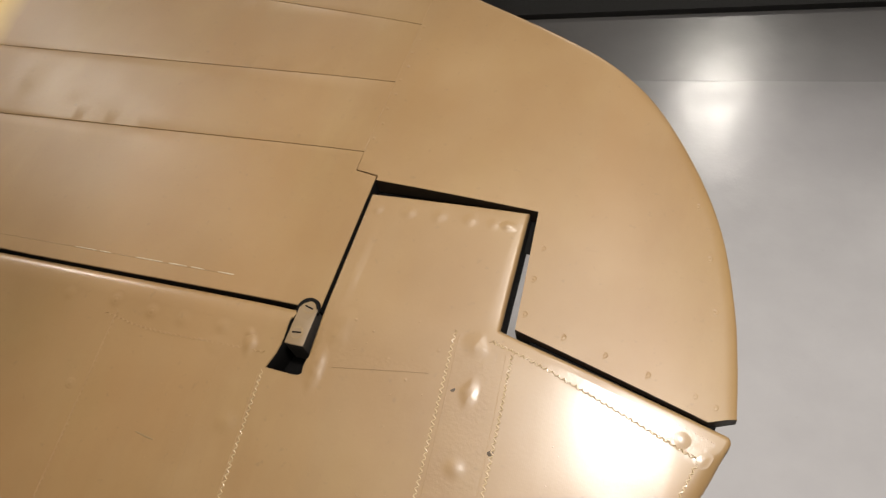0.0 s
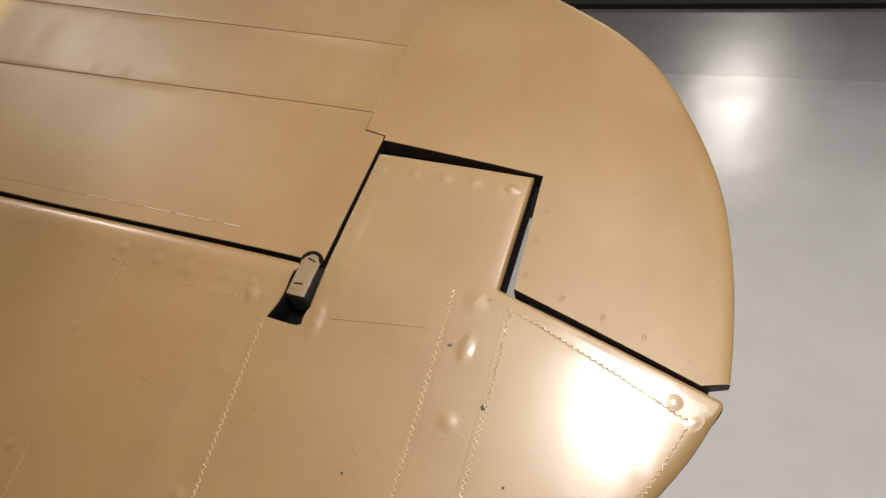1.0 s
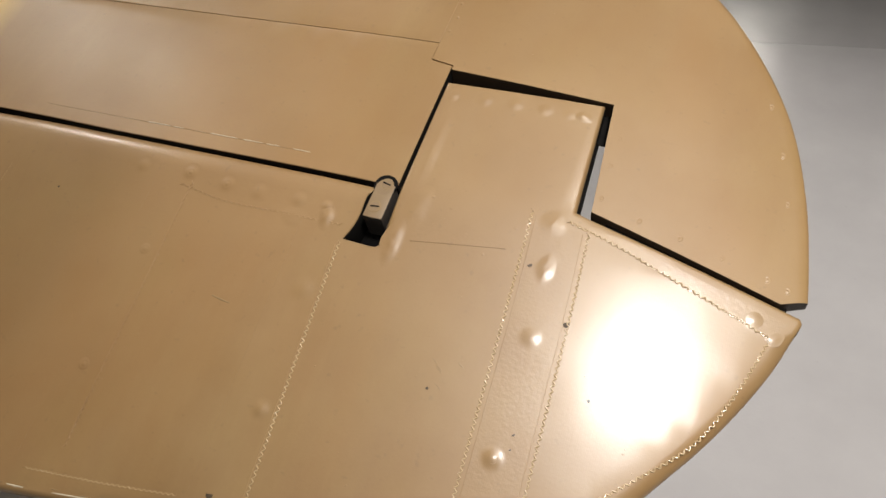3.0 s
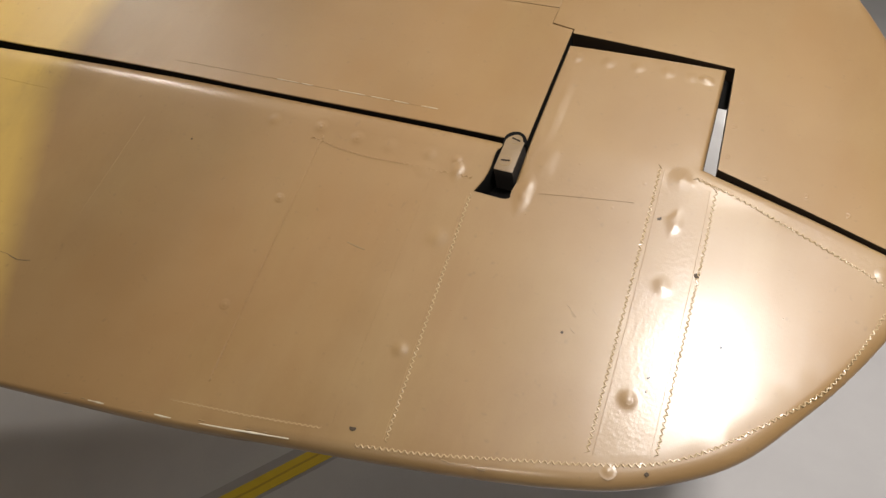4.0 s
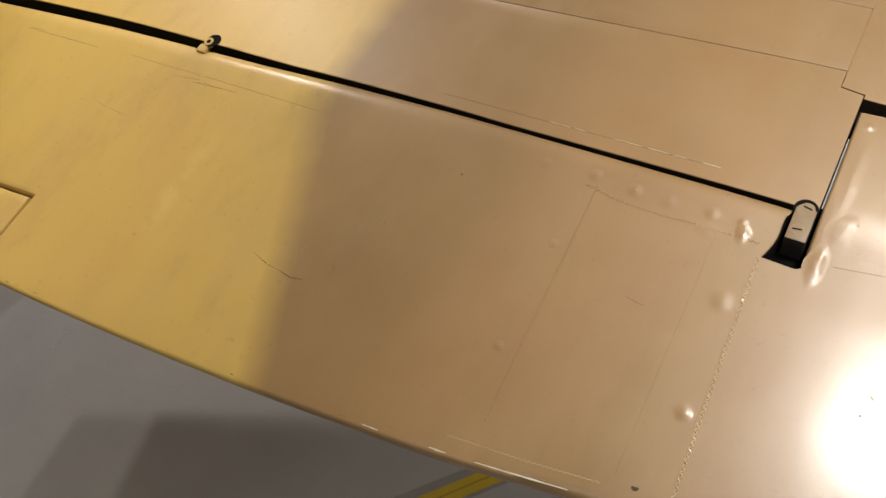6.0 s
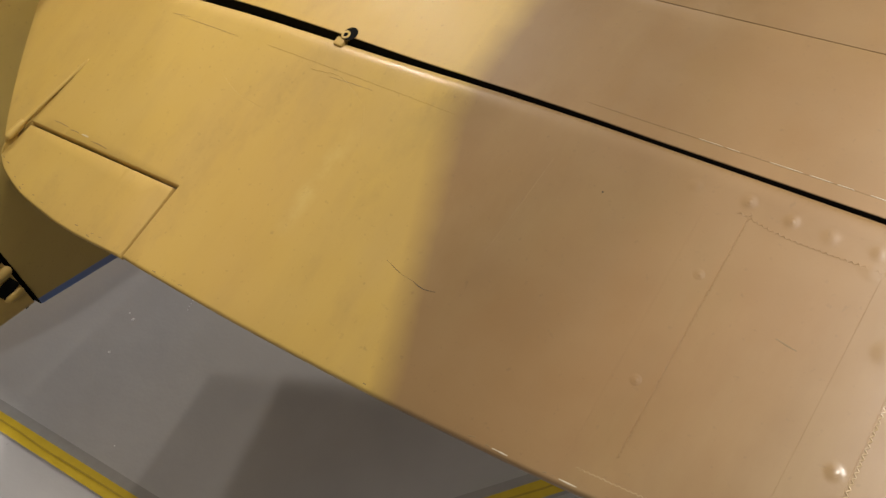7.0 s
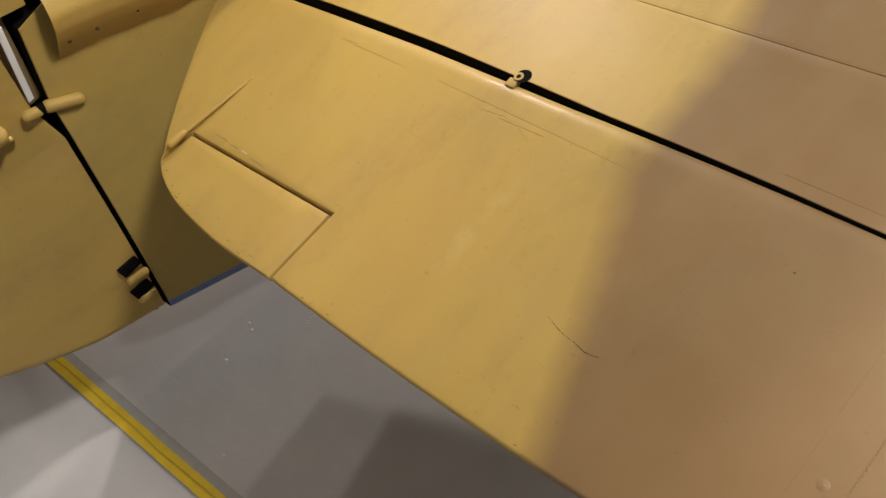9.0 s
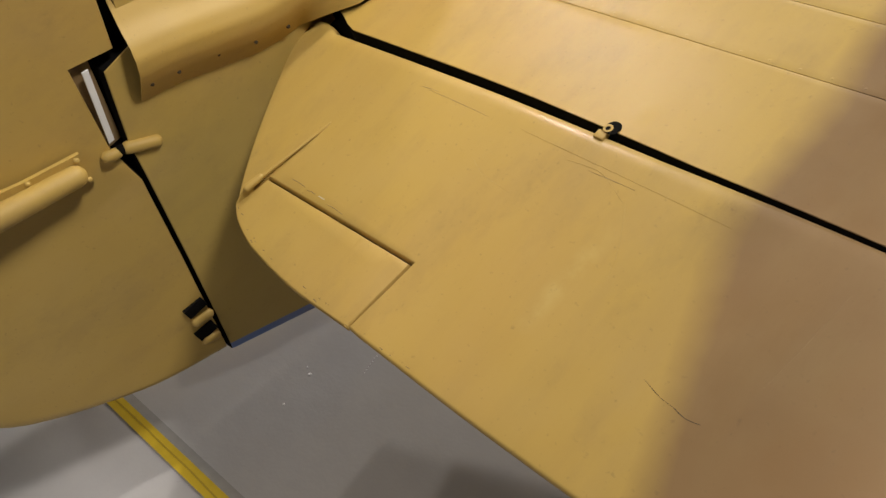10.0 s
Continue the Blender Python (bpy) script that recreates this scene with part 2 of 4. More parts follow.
plane_slab("wall_east", (9, -8.2, 0), (9.2, 12.2, 5.5), DARKWALL, "dark painted wall of the museum hall")
plane_slab("ceiling", (-9.2, -8.2, 5.5), (9.2, 12.2, 5.7), DARKWALL, "dark painted ceiling of the museum hall")

# ---- the aircraft's tail ----
aircraft = new("aircraft")
aircraft.matrix_world = TAIL
tagged(aircraft, "desert-camouflaged vintage fighter aircraft tail parked on the grey floor", "aircraft")


def droop(x):
    return -0.045 * (max(0.0, x - 0.75) / 0.56) ** 2


def stab_top(x, y):
    return droop(x) - 0.04 * max(0.0, y) ** 2


def thick(x):
    return 0.085 - 0.055 * min(1, max(0, (x + 0.2) / 1.5)) ** 1.5 - 0.014 * min(1, max(0, (x - 1.05) / 0.25))


def stab_low(x, y):
    return stab_top(x, y) - thick(x) * max(0.12, 1 - 2.2 * max(0, y) ** 2)


def elev_top(x, y):
    return droop(x) - 0.05 * max(0.0, -y) / 0.43 - 0.04 * max(0.0, y) ** 2


def elev_low(x, y):
    k = max(0.0, min(1.0, (y + 0.46) / 0.42))
    return elev_top(x, y) - 0.012 - 0.006 * max(0.0, min(1.0, (x - 0.5) / 0.3)) - (thick(x) - 0.02) * k


GAP, TIGHT = 0.0003, 0.00003
SHALLOW = 0.985
TIP = smoothed([(0.853, 0.512), (0.952, 0.474), (1.036, 0.441), (1.101, 0.410), (1.156, 0.368), (1.199, 0.316), (1.240, 0.250),
                (1.268, 0.187), (1.289, 0.109), (1.299, 0.049), (1.305, -0.004)], 0.012)


def hinge_y(x):
    """Trailing edge of the fixed tailplane."""
    edge = 0.004 - 0.062 * max(0.0, (0.45 - x) / 1.1) ** 1.5
    root = max(0.0, min(1.0, (-0.58 - x) / 0.10))
    edge -= 0.004 * max(0.0, min(1.0, (x + 0.25) / 0.4))
    edge -= 0.0065 * max(0.0, min(1.0, (x + 0.15) / 0.3)) * max(0.0, min(1.0, (0.85 - x) / 0.35))
    return edge + 0.036 * root * root * (3 - 2 * root)


def nose_y(x):
    """Nose of the elevator."""
    return 0.004 - 0.062 * max(0.0, (0.45 - x) / 1.1) ** 1.5 - 0.009 - 0.006 * min(1, max(0, (0.85 - x) / 0.8)) + 0.0022 * max(0.0, min(1.0, (x - 0.40) / 0.4)) + 0.005 * max(0.0, min(1.0, (0.1 - x) / 0.3))


SHARP = 0.0006
EDGE = lambda xs, f: [Vector((x, f(x))) for x in xs]
span = lambda a, b, k: [a + (b - a) * i / k for i in range(k)]

# main skins between the spanwise joints
def joint(k):
    a, b = ((0.211, 0.168), (0.324, 0.302), (0.428, 0.535), (0.56, 0.66))[k]
    return lambda x: a + (b - a) * (0.853 - x) / 1.15


ROOT, SEAM = -0.72, 0.853
x1 = SEAM - TIGHT
for k in range(4):
    top = joint(k)
    low = joint(k - 1) if k else hinge_y
    upper_edge = [Vector((x, top(x) - GAP)) for x in span(x1, ROOT, 30)]
    left = straight((ROOT, top(ROOT) - GAP), (ROOT, low(ROOT) + (GAP if k else 0)))
    if k:
        sides = [([Vector((x, low(x) + GAP)) for x in span(ROOT, x1, 30)], SHARP, 0.96), (straight((x1, low(x1) + GAP), (x1, top(x1) - GAP)), SHARP, SHALLOW),
                 (upper_edge, SHARP, 0.96), (left, SHARP)]
        bm = slab(sides, stab_top, stab_low)
    else:
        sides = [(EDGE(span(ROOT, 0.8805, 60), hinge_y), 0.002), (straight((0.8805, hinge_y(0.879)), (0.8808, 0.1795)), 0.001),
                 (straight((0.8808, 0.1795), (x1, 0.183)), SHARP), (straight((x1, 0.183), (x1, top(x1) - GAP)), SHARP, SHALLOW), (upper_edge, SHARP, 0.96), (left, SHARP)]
        # walls on the hinge gap blackened to stand for its shade
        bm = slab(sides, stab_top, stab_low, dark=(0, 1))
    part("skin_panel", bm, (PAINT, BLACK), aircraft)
# tip panel; its gap-facing edges are darkened to look shaded
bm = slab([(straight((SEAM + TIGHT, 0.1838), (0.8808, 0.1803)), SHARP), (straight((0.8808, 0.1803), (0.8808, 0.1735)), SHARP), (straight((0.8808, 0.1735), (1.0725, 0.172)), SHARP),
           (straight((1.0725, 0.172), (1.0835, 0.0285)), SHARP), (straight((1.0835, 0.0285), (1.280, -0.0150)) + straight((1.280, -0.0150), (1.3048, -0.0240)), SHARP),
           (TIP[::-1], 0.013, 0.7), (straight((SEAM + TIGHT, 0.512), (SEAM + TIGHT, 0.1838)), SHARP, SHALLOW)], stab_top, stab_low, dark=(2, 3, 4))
part("tip_panel", bm, (PAINT, LIP_SHADE_CRACK), aircraft, "rounded brown-painted metal tip of the tailplane")

# elevator
TE = smoothed([(1.3035, -0.0222), (1.286, -0.076), (1.261, -0.128), (1.239, -0.166), (1.216, -0.200), (1.179, -0.250), (1.136, -0.286), (1.067, -0.322),
               (0.966, -0.350), (0.857, -0.371), (0.739, -0.390), (0.612, -0.410), (0.472, -0.426), (0.315, -0.441), (0.107, -0.456), (-0.105, -0.466)], 0.015)
ROOTC = smoothed([(-0.655, -0.052), (-0.694, -0.060), (-0.708, -0.094), (-0.692, -0.154), (-0.621, -0.280), (-0.558, -0.373), (-0.512, -0.428)], 0.012)
# pocket and horn walls blackened as if in shade
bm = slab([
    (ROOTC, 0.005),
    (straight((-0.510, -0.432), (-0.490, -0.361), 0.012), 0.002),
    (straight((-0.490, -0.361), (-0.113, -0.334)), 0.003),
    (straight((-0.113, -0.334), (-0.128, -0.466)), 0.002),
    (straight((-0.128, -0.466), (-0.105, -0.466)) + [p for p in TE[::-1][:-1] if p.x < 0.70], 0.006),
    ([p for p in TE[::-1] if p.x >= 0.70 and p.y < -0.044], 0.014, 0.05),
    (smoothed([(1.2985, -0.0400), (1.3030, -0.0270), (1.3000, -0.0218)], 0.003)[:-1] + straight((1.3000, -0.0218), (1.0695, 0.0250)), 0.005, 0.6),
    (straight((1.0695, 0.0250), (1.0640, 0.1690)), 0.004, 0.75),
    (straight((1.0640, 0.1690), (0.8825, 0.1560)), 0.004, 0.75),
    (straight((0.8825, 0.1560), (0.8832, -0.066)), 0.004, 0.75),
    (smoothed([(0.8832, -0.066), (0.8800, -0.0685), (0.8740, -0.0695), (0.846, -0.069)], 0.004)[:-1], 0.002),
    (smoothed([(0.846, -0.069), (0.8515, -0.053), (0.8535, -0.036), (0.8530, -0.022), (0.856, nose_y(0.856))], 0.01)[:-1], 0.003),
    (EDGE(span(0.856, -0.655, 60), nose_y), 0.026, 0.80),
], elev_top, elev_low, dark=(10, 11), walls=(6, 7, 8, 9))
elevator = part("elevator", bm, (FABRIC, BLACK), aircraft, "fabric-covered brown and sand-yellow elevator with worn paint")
TAB_TE = smoothed([(-0.508, -0.436), (-0.480, -0.452), (-0.43, -0.467), (-0.38, -0.474), (-0.27, -0.478), (-0.131, -0.468)], 0.012)
bm = slab([
    (straight((-0.487, -0.3645), (-0.508, -0.436)), 0.002),
    (TAB_TE, 0.004),
    (straight((-0.131, -0.468), (-0.1165, -0.3375)), 0.002),
    (straight((-0.1165, -0.3375), (-0.487, -0.3645)), 0.003),
], elev_top, elev_low)
trim_tab = part("trim_tab", bm, SAND, elevator, "sand-yellow trim tab let into the elevator")

# the tailplane's other half, which shades the floor
far_x = lambda pts: [Vector((-1.55 - p[0], p[1])) for p in pts]
half = far_x([(ROOT, 0.66)] + [(p.x, p.y) for p in TIP] + [(p.x, p.y) for p in TE] + [(p.x, p.y) for p in TAB_TE[::-1]] + [(p.x, p.y) for p in ROOTC[::-1]] + [(ROOT, -0.04)])
bm = slab([(half, 0.005)], lambda x, y: elev_top(-1.55 - x, y), lambda x, y: elev_low(-1.55 - x, min(y, 0.0)), 0.08)
part("far_tailplane", bm, PAINT, aircraft, "brown and sand-yellow tailplane half beyond the fin")

# added black strips that stand in for the shade behind the gaps
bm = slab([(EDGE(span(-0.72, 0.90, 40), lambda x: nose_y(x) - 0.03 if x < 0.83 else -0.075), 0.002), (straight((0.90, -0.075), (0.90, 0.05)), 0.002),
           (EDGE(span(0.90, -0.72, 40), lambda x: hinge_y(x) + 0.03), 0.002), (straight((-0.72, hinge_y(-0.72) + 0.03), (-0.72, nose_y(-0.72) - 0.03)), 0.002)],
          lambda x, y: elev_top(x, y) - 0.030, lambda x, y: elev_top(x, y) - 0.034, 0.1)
part("gap_shade_fill", bm, BLACK, aircraft, "black strip standing in for the shade inside the elevator gap")
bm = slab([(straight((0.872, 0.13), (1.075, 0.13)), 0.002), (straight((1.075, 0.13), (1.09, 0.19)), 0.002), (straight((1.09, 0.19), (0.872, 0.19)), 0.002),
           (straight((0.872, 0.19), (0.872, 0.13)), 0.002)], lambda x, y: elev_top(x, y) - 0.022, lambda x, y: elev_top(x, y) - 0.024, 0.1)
part("gap_shade_fill", bm, BLACK, aircraft)
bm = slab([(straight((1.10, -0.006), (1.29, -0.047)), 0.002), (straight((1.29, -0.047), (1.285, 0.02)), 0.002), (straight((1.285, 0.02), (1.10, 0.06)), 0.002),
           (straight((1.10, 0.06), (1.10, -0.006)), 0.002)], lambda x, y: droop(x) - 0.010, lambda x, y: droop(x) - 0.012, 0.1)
part("gap_shade_fill", bm, BLACK, aircraft)

# rudder, fin and rear body
MID = -0.775


def side(w):
    return lambda a, b: (MID + w, a, b)


def rud_half(y, z):
    hinge = -0.47 + 0.345 * z
    return 0.075 * max(0.12, min(1.0, 1.0 + (y - hinge) / 0.62))


RUD = smoothed([(-0.24, 0.62), (-0.32, 0.80), (-0.50, 0.90), (-0.75, 0.88), (-1.0, 0.70), (-1.13, 0.40), (-1.15, 0.10), (-1.11, -0.12),
                (-1.056, -0.258), (-0.978, -0.342), (-0.830, -0.436), (-0.742, -0.470), (-0.6385, -0.498)], 0.03)
HINGE = [(-0.6385, -0.498), (-0.5635, -0.222), (-0.5105, -0.018)]
chain = lambda pts: [q for a, b in zip(pts, pts[1:]) for q in straight(a, b, 0.03)]
# rudder and body edges along the hinge gap carry painted shade
bm = slab([
    (chain(HINGE + [(-0.514, 0.066)]), 0.005),
    (straight((-0.514, 0.066), (-0.475, 0.219)), 0.004),
    (straight((-0.475, 0.219), (-0.396, 0.204)), 0.004),
    (straight((-0.396, 0.204), (-0.24, 0.62)), 0.005),
    (RUD[:-1], 0.03),
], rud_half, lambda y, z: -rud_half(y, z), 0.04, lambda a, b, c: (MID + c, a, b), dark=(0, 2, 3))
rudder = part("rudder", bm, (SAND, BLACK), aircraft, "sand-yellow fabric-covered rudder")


def body_half(y, z):
    low = max(0.0, min(1.0, (z + 0.80 + 0.456 * y) / 0.25))
    return 0.066 + 0.008 * low ** 0.5


bm = slab([
    (chain([(-0.637, -0.510), (-0.425, -0.613), (-0.1, -0.72), (0.7, -0.74)]), 0.012),
    (straight((0.7, -0.74), (0.7, -0.02)), 0.01),
    (straight((0.7, -0.02), (0.05, 0.66)), 0.02),
    (straight((0.05, 0.66), (-0.225, 0.62)), 0.01),
    (chain([(-0.225, 0.62), (-0.378, 0.196)]), 0.004),
    (chain([(-0.378, 0.196), (-0.438, 0.188), (-0.488, 0.060), (-0.508, -0.022), (-0.561, -0.226), (-0.637, -0.510)]), 0.004),
], body_half, lambda y, z: -body_half(y, z), 0.04, lambda a, b, c: (MID + c, a, b), dark=(4, 5))
body = part("rear_fuselage", bm, (HULL, BLACK), aircraft, "sand-yellow rear fuselage and fin with an azure blue belly")
# added black fillers make the rudder gap look shaded
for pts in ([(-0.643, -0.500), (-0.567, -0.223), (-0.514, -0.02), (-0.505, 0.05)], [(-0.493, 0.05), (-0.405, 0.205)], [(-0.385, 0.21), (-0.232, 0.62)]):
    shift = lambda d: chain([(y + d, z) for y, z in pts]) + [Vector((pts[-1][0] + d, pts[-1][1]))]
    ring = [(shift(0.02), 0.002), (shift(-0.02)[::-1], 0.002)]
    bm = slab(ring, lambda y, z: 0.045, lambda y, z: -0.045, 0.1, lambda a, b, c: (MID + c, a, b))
    part("rudder_gap_shade", bm, BLACK, body, "black filler standing in for the shade inside the rudder gap")

bm = bmesh.new()
hoops = []
for k in range(10):
    y = 0.55 + 0.4 * k
    w, h, mid = 0.07 + 0.095 * (y - 0.5), 0.36 + 0.06 * (y - 0.5), -0.38 + 0.09 * (y - 0.5)
    hoops.append([bm.verts.new((MID + w * math.cos(a), y, mid + h * math.sin(a))) for a in [2 * math.pi * i / 28 for i in range(28)]])
for a, b in zip(hoops, hoops[1:]):
    for i in range(28):
        bm.faces.new((a[i], a[(i + 1) % 28], b[(i + 1) % 28], b[i]))
bm.faces.new(hoops[0]), bm.faces.new(hoops[-1][::-1])
part("fuselage", bm, SAND, aircraft, "sand-yellow fuselage ahead of the tail")

# ---- floor markings ----
def strip(name, line, width, z, material, label, category):
    bm = bmesh.new()
    pts = [Vector(p) for p in line]
    left, right = [], []
    for i, p in enumerate(pts):
        d = (pts[min(i + 1, len(pts) - 1)] - pts[max(i - 1, 0)]).normalized()
        s = Vector((-d.y, d.x)) * width / 2
        left.append(bm.verts.new((*(p + s), z)))
        right.append(bm.verts.new((*(p - s), z)))
    for i in range(len(pts) - 1):
        bm.faces.new((left[i], right[i], right[i + 1], left[i + 1]))
    made = bmesh.ops.extrude_face_region(bm, geom=bm.faces[:])["geom"]
    for v in made:
        if isinstance(v, bmesh.types.BMVert):
            v.co.z -= z - 0.0002
    return tagged(link(name, bm, material, smooth=False), label, category)


def at_line(x):
    return -0.72 + 0.123 * (x + 0.595)


FILM = plain("clear_tape_film", (0.33, 0.32, 0.31, 1), 0.12, vary=0.25)
for line in (straight((-2.6, at_line(-2.6)), (0.03, at_line(0.03)), 0.1), straight((0.03, -0.645), (1.25, 0.934), 0.1)):
    tape = strip("floor_tape", line, 0.036, 0.0016, YELLOW, "yellow barrier tape stuck under clear film on the grey floor", "tape")
    film = strip("clear_film", [p + Vector((-0.001, 0.009)) for p in line], 0.062, 0.0008, FILM, "clear film", "")
    del film["label"]
    film.parent = tape
    worn = strip("worn_streak", [p + Vector((0, random.uniform(-0.003, 0.003))) for p in line], 0.004, 0.0020, plain("worn_tape_streak", (0.40, 0.28, 0.03, 1), 0.4), "dark worn streak", "")
    worn.parent = tape


def poly(name, pts, z, material, label, category, kind="structure"):
    bm = bmesh.new()
    f = bm.faces.new([bm.verts.new((x, y, z)) for x, y in pts])
    made = bmesh.ops.extrude_face_region(bm, geom=[f])["geom"]
    for v in made:
        if isinstance(v, bmesh.types.BMVert):
            v.co.z = 0.0
    return tagged(link(name, bm, material, smooth=False), label, category, kind=kind)


slope = lambda x, a, b: a + b * (x - 1.0)
GREY2 = floor_paint("darker_grey_floor", (0.36, 0.35, 0.35, 1))
poly("floor_band", [(-3, slope(-3, 1.70, 0.168)), (5, slope(5, 1.70, 0.168)), (5, slope(5, 2.09, 0.219)), (-3, slope(-3, 2.09, 0.219))], 0.0005, GREY2,
     "darker grey band across the glossy floor", "floor")
poly("floor_mat", [(-3, slope(-3, 2.092, 0.219)), (5, slope(5, 2.092, 0.219)), (5, 6.0), (-3, 6.0)], 0.02, plain("charcoal_carpet", (0.03, 0.029, 0.028, 1), 0.7, scale=90),
     "charcoal carpet edge of a neighbouring display", "carpet")


# ---- details on the elevator ----
def on(x, y, h=0.0):
    return Vector((x, y, elev_top(x, y) + h))


def dome(x, y, r, h, material=None, name="fabric_button", parent=None, surface=None):
    """A soft round lump under the painted fabric."""
    top = surface or elev_top
    bm = bmesh.new()
    rings = []
    for k in range(1, 8):
        u = k / 7
        z = h * (0.5 + 0.5 * math.cos(math.pi * u)) ** 1.3 + 0.00004
        rings.append([bm.verts.new((x + r * u * math.cos(a), y + r * u * math.sin(a), top(x + r * u * math.cos(a), y + r * u * math.sin(a)) + z))
                      for a in [2 * math.pi * i / 18 for i in range(18)]])
    mid = bm.verts.new((x, y, top(x, y) + h))
    for i in range(18):
        j = (i + 1) % 18
        bm.faces.new((mid, rings[0][i], rings[0][j]))
        for a, b in zip(rings, rings[1:]):
            bm.faces.new((a[i], b[i], b[j], a[j]))
    return part(name, bm, material or FABRIC, parent or elevator, angle=80)


def bulge(x, y, rx, ry, h, turn=0.0, name="fabric_bulge"):
    """A soft long swelling of the doped fabric."""
    bm = bmesh.new()
    c, t = math.cos(radians(turn)), math.sin(radians(turn))
    rings = []
    for k in range(0, 11):
        u = max(k, 0.02) / 10
        z = 0.75 * h * (0.5 + 0.5 * math.cos(math.pi * u)) + 0.00005
        row = []
        for i in range(24):
            w = 2 * math.pi * i / 24
            a, d = rx * u * math.cos(w) * (1 + 0.12 * math.sin(3 * w + x * 40)), ry * u * math.sin(w) * (1 + 0.12 * math.cos(2 * w + y * 60))
            px, py = x + a * c - d * t, y + a * t + d * c
            row.append(bm.verts.new(on(px, py, z + 0.3 * h * (1 - u) * noise.noise((px * 150, py * 110, h * 9000)) + (0.0004 if 1.02 < x < 1.08 and y < 0.1 else 0.0))))
        rings.append(row)
    bm.faces.new(rings[0])
    for p, q in zip(rings, rings[1:]):
        for i in range(24):
            bm.faces.new((p[i], q[i], q[(i + 1) % 24], p[(i + 1) % 24]))
    return part(name, bm, FABRIC, elevator, angle=80)


for x, y, r, h in [(0.622, -0.272, 0.009, 0.0019), (0.627, -0.136, 0.009, 0.0018), (0.637, -0.036, 0.010, 0.0018), (0.687, -0.040, 0.010, 0.0018),
                   (0.574, -0.040, 0.010, 0.0012), (0.729, -0.041, 0.011, 0.0013), (0.778, -0.039, 0.010, 0.0015), (0.812, -0.039, 0.007, 0.0011),
                   (0.823, -0.134, 0.014, 0.0014), (0.830, -0.262, 0.010, 0.0020), (1.062, -0.119, 0.011, 0.0009), (1.060, -0.239, 0.0105, 0.0024),
                   (1.060, -0.309, 0.0065, 0.0011), (1.260, -0.037, 0.011, 0.0017),
                   (0.897, 0.136, 0.008, 0.00168), (0.934, 0.139, 0.010, 0.00168), (0.969, 0.142, 0.010, 0.00168), (1.003, 0.144, 0.010, 0.0015), (1.030, 0.145, 0.009, 0.0010),
                   (0.376, -0.140, 0.015, 0.0006), (0.372, -0.262, 0.013, 0.0005)]:
    lift = 0.0003 if 1.03 < x < 1.09 or 0.79 < x < 0.848 else 0.0
    dome(x, y, r * 1.25, h * 0.6 + lift, surface=lambda a, b, lift=lift: elev_top(a, b) + lift)
    if h > 0.0017:
        dome(x + 0.0008, y - 0.0004, 0.0045, 0.0005, name="button_tip", surface=lambda a, b, x=x, y=y, h=h: elev_top(a, b) + h * 0.6)
for x, y, rx, ry, h, turn in ((0.8970, -0.059, 0.0125, 0.028, 0.0021, -4), (0.909, -0.016, 0.016, 0.030, 0.0009, 0), (0.816, -0.050, 0.011, 0.016, 0.0022, 10),
                              (1.052, 0.004, 0.015, 0.019, 0.0011, 20), (1.057, -0.046, 0.012, 0.018, 0.0012, 0), (1.046, 0.146, 0.013, 0.008, 0.0020, 0),
                              (0.900, 0.060, 0.012, 0.060, 0.0010, 0), (0.780, -0.060, 0.020, 0.012, 0.0008, 0), (1.280, -0.050, 0.010, 0.007, 0.0007, 30)):
    bulge(x, y, rx, ry, h, turn)


# paler than the paint around: the stitches' glint is put into the colour
THREAD = plain("glint_pale_thread_and_scratch", (0.44, 0.32, 0.18, 1), 0.22)
THREAD.node_tree.nodes["Principled BSDF"].inputs["Coat Weight"].default_value = 0.6
THREAD.node_tree.nodes["Principled BSDF"].inputs["Coat Roughness"].default_value = 0.12


def zigzag(line, name="zigzag_stitch", amp=0.0018, period=0.0064, h=0.0013, width=0.0013, material=None):
    """A raised zigzag thread under glossy paint, along a line on the elevator."""
    pts = smoothed(line, 0.02)
    out = []
    total = sum((b - a).length for a, b in zip(pts, pts[1:]))
    n = max(2, int(total / (period / 2)))
    seg, done = 0, 0.0
    for i in range(n + 1):
        want = total * i / n
        while seg < len(pts) - 2 and done + (pts[seg + 1] - pts[seg]).length < want:
            done += (pts[seg + 1] - pts[seg]).length
            seg += 1
        d = (pts[seg + 1] - pts[seg]).normalized()
        k = amp * random.uniform(0.85, 1.1) * (1 if i % 2 else -1)
        out.append(pts[seg] + d * (want - done) + Vector((-d.y, d.x)) * k)
    bm = bmesh.new()
    rows = []
    for i, p in enumerate(out):
        d = (out[min(i + 1, len(out) - 1)] - out[max(i - 1, 0)]).normalized()
        rise = h * random.uniform(0.55, 1.15)
        rows.append([bm.verts.new(on(p.x + d.x * width * u, p.y + d.y * width * u, rise * v - 0.00015 * (v == 0))) for u, v in ((-1, 0), (-0.55, 0.75), (0, 1), (0.55, 0.75), (1, 0))])
    for a, b in zip(rows, rows[1:]):
        for i in range(4):
            bm.faces.new((a[i], a[i + 1], b[i + 1], b[i]))
    return part(name, bm, material or THREAD, elevator, angle=75)


EDGE_STITCH = [(1.276, -0.054), (1.262, -0.098), (1.240, -0.152), (1.222, -0.180), (1.182, -0.222), (1.14, -0.262), (1.10, -0.288), (1.050, -0.307),
               (0.96, -0.333), (0.89, -0.352), (0.822, -0.366)]
